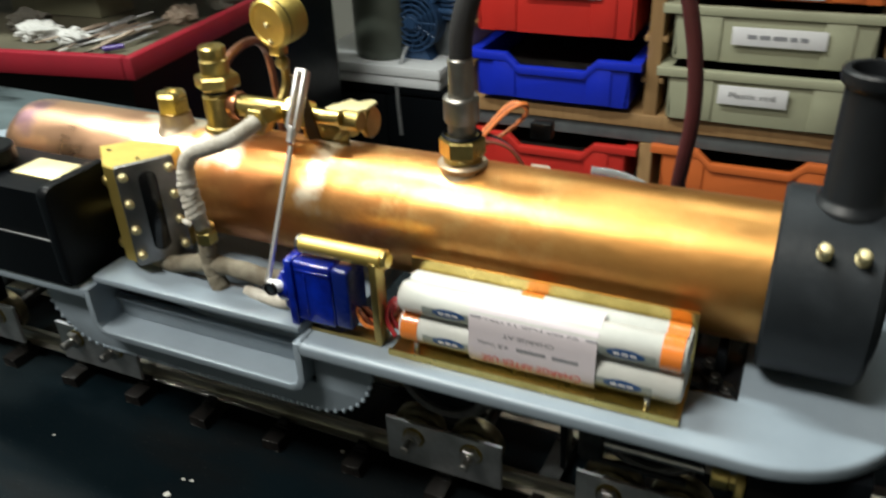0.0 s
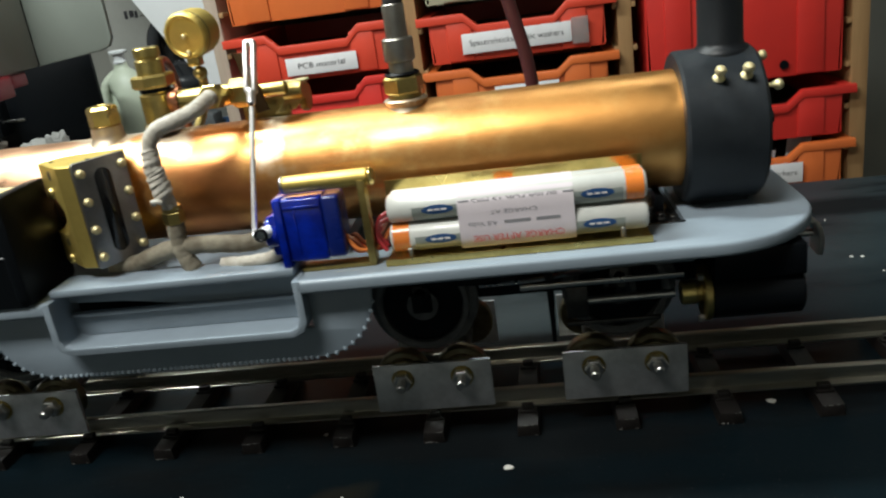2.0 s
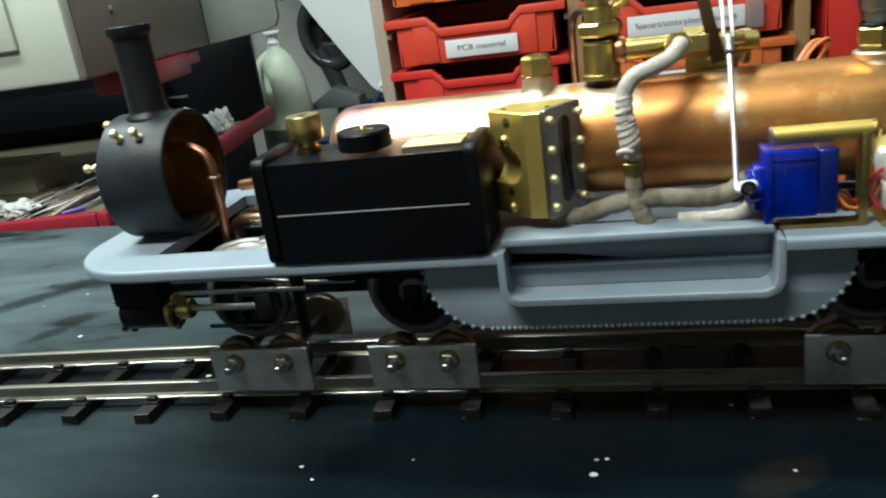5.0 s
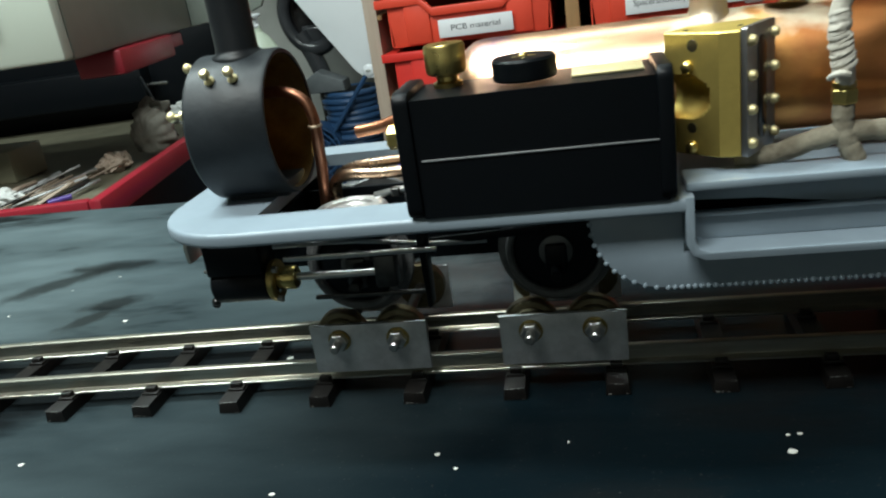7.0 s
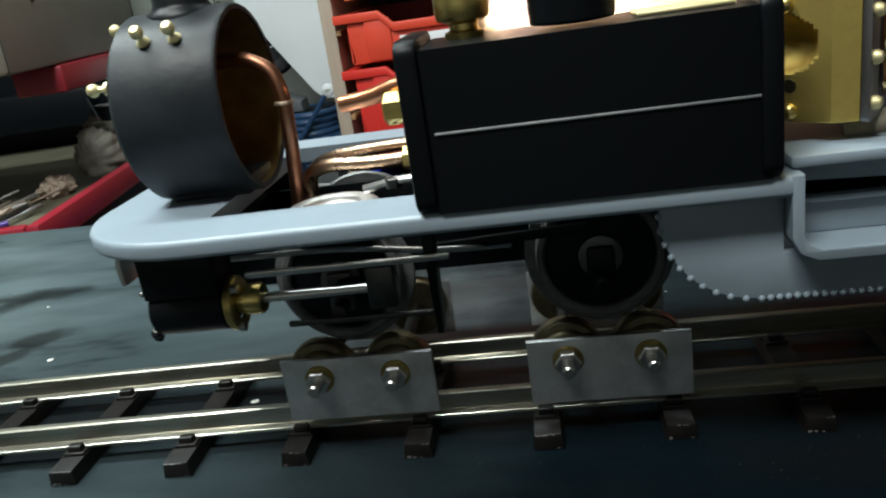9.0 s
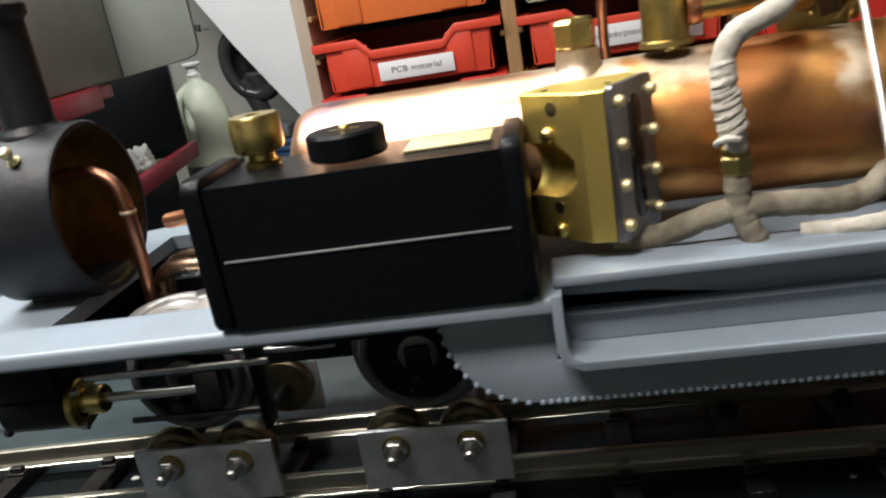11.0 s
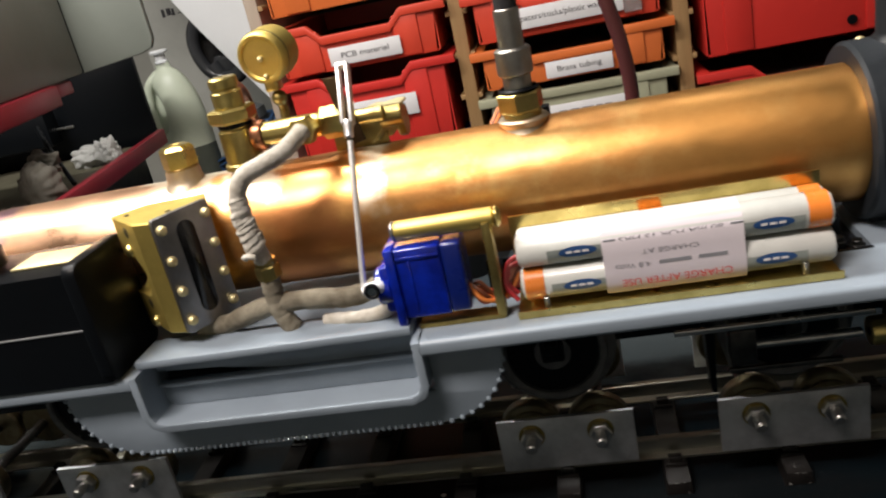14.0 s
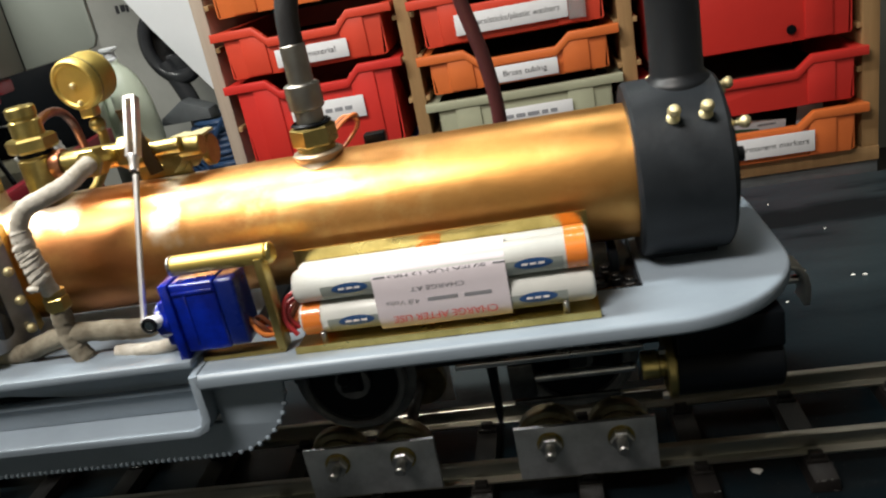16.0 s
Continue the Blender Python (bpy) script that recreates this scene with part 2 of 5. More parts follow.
def bench_paint():
    """Dark blue-black bench paint with polished scuff streaks and dust specks; the far sheen is painted in paler."""
    m = material("dark_painted_bench_top", (0.0017, 0.0045, 0.0066), 0.34, 0.0, (0.0042, 0.0084, 0.0110), 6, 0.10, 240, 0.6, 0.08, spec=0.06)
    t = m.node_tree
    n, l = t.nodes, t.links
    b = n["Principled BSDF"]
    co = n.new("ShaderNodeTexCoord")
    mp = n.new("ShaderNodeMapping")
    mp.inputs["Rotation"].default_value = (0, 0, -0.45)
    mp.inputs["Scale"].default_value = (3.2, 11.0, 1.0)
    l.new(co.outputs["Object"], mp.inputs[0])
    streak = n.new("ShaderNodeTexNoise")
    streak.inputs["Scale"].default_value, streak.inputs["Detail"].default_value, streak.inputs["Roughness"].default_value = 1.0, 5.0, 0.6
    l.new(mp.outputs[0], streak.inputs["Vector"])
    hard = n.new("ShaderNodeMapRange")
    hard.inputs["From Min"].default_value, hard.inputs["From Max"].default_value = 0.53, 0.60
    l.new(streak.outputs["Fac"], hard.inputs["Value"])
    dust = n.new("ShaderNodeTexNoise")
    dust.inputs["Scale"].default_value, dust.inputs["Detail"].default_value = 900.0, 2.0
    l.new(co.outputs["Object"], dust.inputs["Vector"])
    specks = n.new("ShaderNodeMapRange")
    specks.inputs["From Min"].default_value, specks.inputs["From Max"].default_value, specks.inputs["To Max"].default_value = 0.67, 0.78, 0.42
    l.new(dust.outputs["Fac"], specks.inputs["Value"])
    base = b.inputs["Base Color"].links[0].from_socket
    rough = b.inputs["Roughness"].links[0].from_socket
    # sheen at the far left end beyond the track, painted as a paler patch
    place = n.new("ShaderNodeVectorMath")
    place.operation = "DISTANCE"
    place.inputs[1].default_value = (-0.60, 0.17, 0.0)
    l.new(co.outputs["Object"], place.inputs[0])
    # mask of the painted sheen, fading with distance
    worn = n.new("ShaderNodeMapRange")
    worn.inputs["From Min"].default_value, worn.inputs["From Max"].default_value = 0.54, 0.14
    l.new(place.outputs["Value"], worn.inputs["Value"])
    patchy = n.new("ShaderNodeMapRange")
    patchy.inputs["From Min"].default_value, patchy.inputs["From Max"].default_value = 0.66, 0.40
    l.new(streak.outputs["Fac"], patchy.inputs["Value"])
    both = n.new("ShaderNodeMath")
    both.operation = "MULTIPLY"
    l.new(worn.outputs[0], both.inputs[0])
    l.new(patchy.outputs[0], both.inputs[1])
    # paler tint painting in the sheen on the side beyond the track
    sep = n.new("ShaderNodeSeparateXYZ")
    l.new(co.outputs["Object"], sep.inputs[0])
    far_sheen = n.new("ShaderNodeMapRange")
    far_sheen.inputs["From Min"].default_value, far_sheen.inputs["From Max"].default_value = 0.03, 0.16
    l.new(sep.outputs[1], far_sheen.inputs["Value"])
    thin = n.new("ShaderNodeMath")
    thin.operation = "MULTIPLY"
    l.new(far_sheen.outputs[0], thin.inputs[0])
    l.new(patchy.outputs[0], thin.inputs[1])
    # scuffs and a brown smudge of their own shape, and pale patches that paint in the lit bench: centre, direction,
    # half length, half width, colour
    marks = []
    for cx, cy, turn, half, wide, tint in ((-0.415, 0.123, 0.78, 0.040, 0.011, (0.006, 0.008, 0.009)), (-0.358, 0.064, 0.97, 0.018, 0.008, (0.007, 0.009, 0.010)),
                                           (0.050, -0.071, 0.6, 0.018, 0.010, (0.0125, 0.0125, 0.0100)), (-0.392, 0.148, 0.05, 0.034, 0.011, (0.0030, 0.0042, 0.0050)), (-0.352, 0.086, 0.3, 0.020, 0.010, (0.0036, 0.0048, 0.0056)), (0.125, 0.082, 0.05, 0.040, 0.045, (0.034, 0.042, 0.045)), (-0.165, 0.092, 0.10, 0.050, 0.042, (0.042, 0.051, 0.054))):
        spot = n.new("ShaderNodeMapping")
        spot.vector_type = "TEXTURE"
        spot.inputs["Location"].default_value, spot.inputs["Rotation"].default_value, spot.inputs["Scale"].default_value = (cx, cy, 0), (0, 0, turn), (half, wide, 1)
        l.new(co.outputs["Object"], spot.inputs[0])
        span = n.new("ShaderNodeVectorMath")
        span.operation = "LENGTH"
        l.new(spot.outputs[0], span.inputs[0])
        rag_edge = n.new("ShaderNodeTexNoise")
        rag_edge.inputs["Scale"].default_value, rag_edge.inputs["Detail"].default_value, rag_edge.inputs["Roughness"].default_value = 70.0, 5.0, 0.7
        l.new(co.outputs["Object"], rag_edge.inputs["Vector"])
        wide_edge = n.new("ShaderNodeMath")
        wide_edge.operation = "MULTIPLY_ADD"
        wide_edge.inputs[1].default_value = 1.6
        l.new(rag_edge.outputs["Fac"], wide_edge.inputs[0])
        l.new(span.outputs["Value"], wide_edge.inputs[2])
        fade = n.new("ShaderNodeMapRange")
        fade.inputs["From Min"].default_value, fade.inputs["From Max"].default_value, fade.inputs["To Min"].default_value, fade.inputs["To Max"].default_value = 1.35, 1.95, 0.8, 0.0
        l.new(wide_edge.outputs[0], fade.inputs["Value"])
        marks.append((fade.outputs[0], (*tint, 1)))
    # the first two tints are the painted sheen
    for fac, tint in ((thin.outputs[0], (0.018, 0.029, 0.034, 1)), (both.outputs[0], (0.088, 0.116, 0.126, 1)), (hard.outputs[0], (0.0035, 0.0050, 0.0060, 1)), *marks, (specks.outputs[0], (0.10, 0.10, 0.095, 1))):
        mx = n.new("ShaderNodeMix")
        mx.data_type = "RGBA"
        mx.inputs["B"].default_value = tint
        l.new(fac, mx.inputs["Factor"])
        l.new(base, mx.inputs["A"])
        base = mx.outputs["Result"]
    l.new(base, b.inputs["Base Color"])
    add = n.new("ShaderNodeMath")
    add.operation = "MULTIPLY_ADD"
    add.inputs[1].default_value = 0.25
    l.new(hard.outputs[0], add.inputs[0])
    l.new(rough, add.inputs[2])
    l.new(add.outputs[0], b.inputs["Roughness"])
    return m


DARK_SHEET = material("dark_brown_sheet", (0.030, 0.021, 0.014), 0.6, 0.0, (0.010, 0.008, 0.006), 50, 0.15, 300, 0.8)
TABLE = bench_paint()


def boiler_copper():
    """Copper with heat stains, a paler pinkish end, and runs of silver solder at the band and the bushes."""
    m = material("boiler_copper", (0.82, 0.425, 0.142), 0.41, 1.0, (0.46, 0.195, 0.060), 38, 0.6, 70, 1.0, 0.24, stretch=(0.75, 1.3, 1.3))
    t = m.node_tree
    n, l = t.nodes, t.links
    b = n["Principled BSDF"]
    colour, rough = b.inputs["Base Color"].links[0].from_socket, b.inputs["Roughness"].links[0].from_socket
    co = n.new("ShaderNodeTexCoord")
    sep = n.new("ShaderNodeSeparateXYZ")
    l.new(co.outputs["Object"], sep.inputs[0])
    nz = n.new("ShaderNodeTexNoise")
    nz.inputs["Scale"].default_value, nz.inputs["Detail"].default_value = 110.0, 4.0
    l.new(co.outputs["Object"], nz.inputs["Vector"])

    def op(kind, a, c, clamp=False):
        x = n.new("ShaderNodeMath")
        x.operation, x.use_clamp = kind, clamp
        for i, v in enumerate((a, c)):
            if isinstance(v, (int, float)):
                x.inputs[i].default_value = v
            else:
                l.new(v, x.inputs[i])
        return x.outputs[0]

    def blob(cx, half, ragged, z_low):
        """A ragged-edged run across the barrel at cx, above a height."""
        d = op("ABSOLUTE", op("SUBTRACT", sep.outputs[0], cx), 0)
        edge = op("ADD", half, op("MULTIPLY", op("SUBTRACT", nz.outputs["Fac"], 0.5), ragged))
        across = op("MULTIPLY", op("SUBTRACT", edge, d), 190.0, True)
        above = op("MULTIPLY", op("SUBTRACT", op("ADD", sep.outputs[2], op("MULTIPLY", nz.outputs["Fac"], 0.012)), z_low + 0.006), 180.0, True)
        return op("MULTIPLY", across, above)

    solder = op("MAXIMUM", blob(0.0400, 0.0070, 0.026, 0.1165), op("MAXIMUM", blob(-0.030, 0.017, 0.026, 0.1222), blob(-0.004, 0.014, 0.024, 0.1235)))
    solder = op("MULTIPLY", solder, op("ADD", 0.10, op("MULTIPLY", nz.outputs["Fac"], 1.3)), True)
    pale = op("MULTIPLY", op("SUBTRACT", op("ADD", -0.012, op("MULTIPLY", op("SUBTRACT", nz.outputs["Fac"], 0.5), 0.02)), sep.outputs[0]), 60.0, True)
    brown = op("MULTIPLY", op("SUBTRACT", 0.022, op("ABSOLUTE", op("SUBTRACT", sep.outputs[0], op("ADD", 0.014, op("MULTIPLY", op("SUBTRACT", nz.outputs["Fac"], 0.5), 0.04))), 0)), 70.0, True)
    dulled = op("MULTIPLY", op("SUBTRACT", op("ADD", sep.outputs[0], op("MULTIPLY", op("SUBTRACT", nz.outputs["Fac"], 0.5), 0.05)), 0.085), 16.0, True)
    big = n.new("ShaderNodeTexNoise")
    big.inputs["Scale"].default_value, big.inputs["Detail"].default_value, big.inputs["Roughness"].default_value = 46.0, 7.0, 0.66
    l.new(co.outputs["Object"], big.inputs["Vector"])
    straw = op("MULTIPLY", op("MULTIPLY", op("SUBTRACT", big.outputs["Fac"], 0.50), 7.0, True), op("MULTIPLY", op("SUBTRACT", sep.outputs[0], 0.03), 30.0, True))
    smoky = op("MULTIPLY", op("SUBTRACT", 0.43, big.outputs["Fac"]), 8.0, True)
    for fac, tint in ((op("MULTIPLY", straw, 0.55), (0.86, 0.60, 0.25, 1)), (op("MULTIPLY", smoky, 0.5), (0.44, 0.21, 0.075, 1)), (op("MULTIPLY", dulled, 0.72), (0.56, 0.275, 0.075, 1)), (pale, (0.84, 0.50, 0.31, 1)), (op("MULTIPLY", blob(-0.103, 0.008, 0.020, 0.1250), 0.9), (0.42, 0.24, 0.30, 1)), (op("MULTIPLY", brown, 0.75), (0.52, 0.20, 0.075, 1)), (solder, (0.82, 0.74, 0.58, 1))):
        mx = n.new("ShaderNodeMix")
        mx.data_type = "RGBA"
        mx.inputs["B"].default_value = tint
        l.new(fac, mx.inputs["Factor"])
        l.new(colour, mx.inputs["A"])
        colour = mx.outputs["Result"]
    l.new(colour, b.inputs["Base Color"])
    rough = op("ADD", rough, op("SUBTRACT", op("MULTIPLY", dulled, 0.02), op("MULTIPLY", pale, 0.09)))
    l.new(op("ADD", rough, op("MULTIPLY", solder, 0.10)), b.inputs["Roughness"])
    return m


BOILER = boiler_copper()

# ---- mesh builders, in millimetres ----
MM = 0.001


def bm_box(x0, x1, y0, y1, z0, z1, bevel=0.0, segs=2, bm=None):
    bm = bm or bmesh.new()
    made = bmesh.ops.create_cube(bm, size=1.0)["verts"]
    for v in made:
        v.co = Vector(((x0 + x1) / 2 + v.co.x * (x1 - x0), (y0 + y1) / 2 + v.co.y * (y1 - y0), (z0 + z1) / 2 + v.co.z * (z1 - z0)))
    if bevel:
        edges = {e for v in made for e in v.link_edges}
        bmesh.ops.bevel(bm, geom=list(edges), offset=bevel, segments=segs, affect="EDGES", profile=0.5)
    return bm


AXES = {"z": Matrix.Identity(4), "x": Matrix.Rotation(radians(90), 4, "Y"), "-x": Matrix.Rotation(radians(-90), 4, "Y"),
        "y": Matrix.Rotation(radians(-90), 4, "X"), "-y": Matrix.Rotation(radians(90), 4, "X")}


def bm_lathe(profile, at=(0, 0, 0), axis="z", segs=32, bm=None, turn=None, flat=0.0):
    """A turned shape: rows of radius and distance along the axis."""
    bm = bm or bmesh.new()
    m = Matrix.Translation(at) @ (turn if turn is not None else AXES[axis])
    rings = []
    for r, h in profile:
        if r < 1e-4:
            rings.append([bm.verts.new(m @ Vector((0, 0, h)))])
        else:
            rings.append([bm.verts.new(m @ Vector((r * math.cos(flat + 2 * math.pi * i / segs), r * math.sin(flat + 2 * math.pi * i / segs), h))) for i in range(segs)])
    for a, b in zip(rings, rings[1:]):
        for i in range(segs):
            j = (i + 1) % segs
            if len(a) == 1 and len(b) > 1:
                bm.faces.new((a[0], b[j], b[i]))
            elif len(b) == 1 and len(a) > 1:
                bm.faces.new((a[i], a[j], b[0]))
            elif len(a) > 1:
                bm.faces.new((a[i], a[j], b[j], b[i]))
    return bm


def bm_rod(r, length, at=(0, 0, 0), axis="z", segs=24, edge=None, bm=None, turn=None, flat=0.0):
    e = min(r, length) * 0.12 if edge is None else edge
    return bm_lathe([(0, 0), (r - e, 0), (r, e), (r, length - e), (r - e, length), (0, length)], at, axis, segs, bm, turn, flat)


def bm_hex(r, length, at=(0, 0, 0), axis="z", bm=None, turn=None, flat=0.0):
    return bm_rod(r, length, at, axis, 6, r * 0.1, bm, turn, flat)


def smooth_path(points, steps=6):
    pts = [Vector(p) for p in points]
    out = []
    for i in range(len(pts) - 1):
        a, b, c, d = pts[max(i - 1, 0)], pts[i], pts[i + 1], pts[min(i + 2, len(pts) - 1)]
        for k in range(steps):
            t = k / steps
            out.append(0.5 * (2 * b + (c - a) * t + (2 * a - 5 * b + 4 * c - d) * t * t + (3 * b - a - 3 * c + d) * t ** 3))
    return out + [pts[-1]]


def bm_tube(points, r, segs=12, steps=6, bm=None, wobble=0.0, ring=0.0, seed=1, smooth=True):
    """A tube swept along a smooth path."""
    bm = bm or bmesh.new()
    path = smooth_path(points, steps) if smooth else [Vector(p) for p in points]
    rnd = random.Random(seed)
    up, rings = Vector((0.31, 0.22, 0.93)).normalized(), []
    for i, p in enumerate(path):
        way = (path[min(i + 1, len(path) - 1)] - path[max(i - 1, 0)]).normalized()
        side = way.cross(up)
        side = side.normalized() if side.length > 1e-4 else way.orthogonal().normalized()
        over = side.cross(way)
        up = over
        rr = r * (1 + (ring if i % 2 else -ring)) * (1 + wobble * rnd.uniform(-1, 1))
        rings.append([bm.verts.new(p + rr * (side * math.cos(2 * math.pi * k / segs) + over * math.sin(2 * math.pi * k / segs)) * (1 + wobble * 0.5 * rnd.uniform(-1, 1))) for k in range(segs)])
    for a, b in zip(rings, rings[1:]):
        for k in range(segs):
            bm.faces.new((a[k], a[(k + 1) % segs], b[(k + 1) % segs], b[k]))
    bm.faces.new(rings[0][::-1])
    bm.faces.new(rings[-1])
    return bm


def bm_plate(outline, low, high, plane="xy", bevel=0.0, bm=None, segs=2):
    """A flat plate: its outline drawn in a plane, between two heights across it."""
    bm = bm or bmesh.new()
    put = {"xy": lambda a, b, h: (a, b, h), "xz": lambda a, b, h: (a, h, b), "yz": lambda a, b, h: (h, a, b)}[plane]
    lo = [bm.verts.new(put(a, b, low)) for a, b in outline]
    hi = [bm.verts.new(put(a, b, high)) for a, b in outline]
    n = len(outline)
    faces = [bm.faces.new(lo[::-1]), bm.faces.new(hi)] + [bm.faces.new((lo[i], lo[(i + 1) % n], hi[(i + 1) % n], hi[i])) for i in range(n)]
    bmesh.ops.recalc_face_normals(bm, faces=faces)
    if bevel:
        edges = [e for e in bm.edges if e.is_valid and len(e.link_faces) == 2 and {len(f.verts) > 4 or f in faces[:2] for f in e.link_faces} == {True, False}]
        bmesh.ops.bevel(bm, geom=edges, offset=bevel, segments=segs, affect="EDGES", profile=0.5)
    return bm


def rounded(x0, x1, y0, y1, r, steps=8, corners=(1, 1, 1, 1)):
    """The outline of a rectangle with rounded corners, anticlockwise from the low left one."""
    out = []
    for on, cx, cy, a in ((corners[0], x0, y0, 180), (corners[1], x1, y0, 270), (corners[2], x1, y1, 0), (corners[3], x0, y1, 90)):
        if not on:
            out.append((cx, cy))
            continue
        mx, my = (cx + r if cx == x0 else cx - r), (cy + r if cy == y0 else cy - r)
        out += [(mx + r * math.cos(radians(a + 90 * k / steps)), my + r * math.sin(radians(a + 90 * k / steps))) for k in range(steps + 1)]
    return out


def bm_ball(r, at, segs=14, rows=8, bm=None, squash=1.0):
    prof = [(r * math.sin(math.pi * k / rows), -r * squash * math.cos(math.pi * k / rows)) for k in range(rows + 1)]
    prof[0], prof[-1] = (0, -r * squash), (0, r * squash)
    return bm_lathe(prof, at, "z", segs, bm)


def finish(bm, name, mat, scale=MM, sharp=35):
    bmesh.ops.recalc_face_normals(bm, faces=bm.faces)
    bmesh.ops.scale(bm, vec=(scale,) * 3, verts=bm.verts)
    me = bpy.data.meshes.new(name)
    bm.to_mesh(me)
    bm.free()
    me.polygons.foreach_set("use_smooth", [True] * len(me.polygons))
    me.set_sharp_from_angle(angle=radians(sharp))
    me.materials.append(mat)
    return me


def thing(name, label, category, at=(0, 0, 0), group="", kind=""):
    ob = new(name)
    ob.location = Vector(at) * MM
    return tagged(ob, label, category, group, kind)


def part(name, bm, mat, parent, label="", sharp=35):
    ob = new(name, finish(bm, name, mat, sharp=sharp))
    ob.parent = parent
    return tagged(ob, label)


def solid(name, bm, mat, label, category, group="", kind="", at=(0, 0, 0), sharp=35):
    """A thing that is one mesh."""
    ob = new(name, finish(bm, name, mat, sharp=sharp))
    ob.location = Vector(at) * MM
    return tagged(ob, label, category, group, kind)


def shared(name, me, parent, at, turn=(0, 0, 0)):
    """One more piece on a mesh that others use too."""
    ob = new(name, me)
    ob.parent = parent
    ob.location = Vector(at) * MM
    ob.rotation_euler = [radians(a) for a in turn]
    return ob


def lettering(name, text, size, mat, parent, m, width=None):
    """Flat letters of the built-in font, at a pose in metres."""
    cu = bpy.data.curves.new(name, "FONT")
    cu.body, cu.size, cu.align_x, cu.align_y = text, size, "CENTER", "CENTER"
    tmp = new(name, cu)
    bpy.context.view_layer.update()
    me = bpy.data.meshes.new_from_object(tmp.evaluated_get(bpy.context.evaluated_depsgraph_get()))
    bpy.data.objects.remove(tmp)
    if width and len(me.vertices):
        xs = [v.co.x for v in me.vertices]
        k = width / max(1e-6, max(xs) - min(xs))
        for v in me.vertices:
            v.co.x *= k
    me.materials.clear()
    me.materials.append(mat)
    ob = new(name, me)
    ob.parent = parent
    ob.matrix_basis = m
    return ob

# ---- the room ----
solid("floor", bm_box(-3200, 2400, -2400, 2900, -900, -850), FLOOR, "grey concrete workshop floor", "floor", kind="structure")
solid("ceiling", bm_box(-3200, 2400, -2400, 2900, 1620, 1680), CEILING, "white painted ceiling", "ceiling", kind="structure")
solid("wall_north", bm_box(-3200, 2400, 2800, 2880, -850, 1620), WALL, "pale painted workshop wall", "wall", kind="structure")
solid("wall_south", bm_box(-3200, 2400, -2400, -2320, -850, 1620), WALL, "pale painted workshop wall", "wall", kind="structure")
solid("wall_west", bm_box(-3200, -3120, -2320, 2800, -850, 1620), WALL, "pale painted workshop wall", "wall", kind="structure")
solid("wall_east", bm_box(2320, 2400, -2320, 2800, -850, 1620), WALL, "pale painted workshop wall", "wall", kind="structure")

# the bench, its far edge slightly askew to the track
bench = thing("workbench", "dark painted workbench top scattered with white paint flecks", "workbench", kind="structure")
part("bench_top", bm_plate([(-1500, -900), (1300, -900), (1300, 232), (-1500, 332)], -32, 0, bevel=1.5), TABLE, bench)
for lx, ly in ((-1440, -840), (1240, -840), (-1440, 230), (1240, 150)):
    part("leg", bm_box(lx - 30, lx + 30, ly - 30, ly + 30, -850, -32, 2), PALE_WOOD, bench)

# paint flecks on the bench
rnd = random.Random(7)
bm = bmesh.new()
spots = [(117, -54, 2.1), (222, -19.5, 2.6), (38.6, -23, 1.2), (-15.3, -71, 1.7), (-125, -77, 0.9), (-60, -95, 0.8), (250, 160, 1.6), (310, 120, 1.3), (280, 40, 1.0), (-330, 60, 1.6), (-215, 8, 2.0), (-300, -70, 1.6), (-250, -95, 2.0)]
spots += [(rnd.uniform(-420, 420), rnd.choice([rnd.uniform(-190, -60), rnd.uniform(60, 240)]), rnd.uniform(0.5, 1.3)) for _ in range(90)]
for sx, sy, sr in spots:
    k = rnd.randint(5, 8)
    ring = [(sx + sr * rnd.uniform(0.6, 1.15) * math.cos(2 * math.pi * i / k), sy + 0.8 * sr * rnd.uniform(0.6, 1.15) * math.sin(2 * math.pi * i / k)) for i in range(k)]
    bm_plate(ring, 0.05, 0.35, bm=bm)
solid("paint_flecks", bm, FLECK, "small white paint flecks on the dark bench", "paint flecks", kind="stuff")

# ---- the track ----
track = thing("railway_track", "narrow gauge model railway track with dull nickel rails", "track")
PROFILE = [(-2.9, 6.0), (2.9, 6.0), (2.9, 6.8), (0.6, 7.8), (0.6, 11.2), (1.5, 11.8), (1.5, 13.5), (1.0, 13.9), (-1.0, 13.9), (-1.5, 13.5), (-1.5, 11.8), (-0.6, 11.2), (-0.6, 7.8), (-2.9, 6.8)]
def bend(x):
    """The track's slight swing towards the near edge of the bench at its low end."""
    return -4.0 * (min(0.0, x + 60) / 205) ** 2 if x > -400 else -11.0 + 0.065 * (x + 400)


for ry in (-18.4, 18.4):
    bm = bmesh.new()
    rings = [[bm.verts.new((x, ry + bend(x) + a, b)) for a, b in PROFILE] for x in (-800, -600, -400, -350, -300, -250, -200, -150, -100, -60, 800)]
    for p, q in zip(rings, rings[1:]):
        for i in range(len(PROFILE)):
            j = (i + 1) % len(PROFILE)
            bm.faces.new((p[i], p[j], q[j], q[i]))
    bm.faces.new(rings[0][::-1])
    bm.faces.new(rings[-1])
    part("rail", bm, NICKEL, track, "dull nickel silver rail")
bm = bm_plate([(-4.7, 0), (4.7, 0), (4.0, 5.2), (-4.0, 5.2)], -34.0, 34.0, plane="xz", bevel=0.4)
ME_SLEEPER = finish(bm, "sleeper", SLEEPER)
bm = bm_box(-2.4, 2.4, -1.5, 1.5, 0, 2.6, 0.4)
bm_box(-3.6, 3.6, -2.6, 2.6, -0.6, 0.6, 0.25, bm=bm)
ME_CHAIR = finish(bm, "rail_chair", SLEEPER)
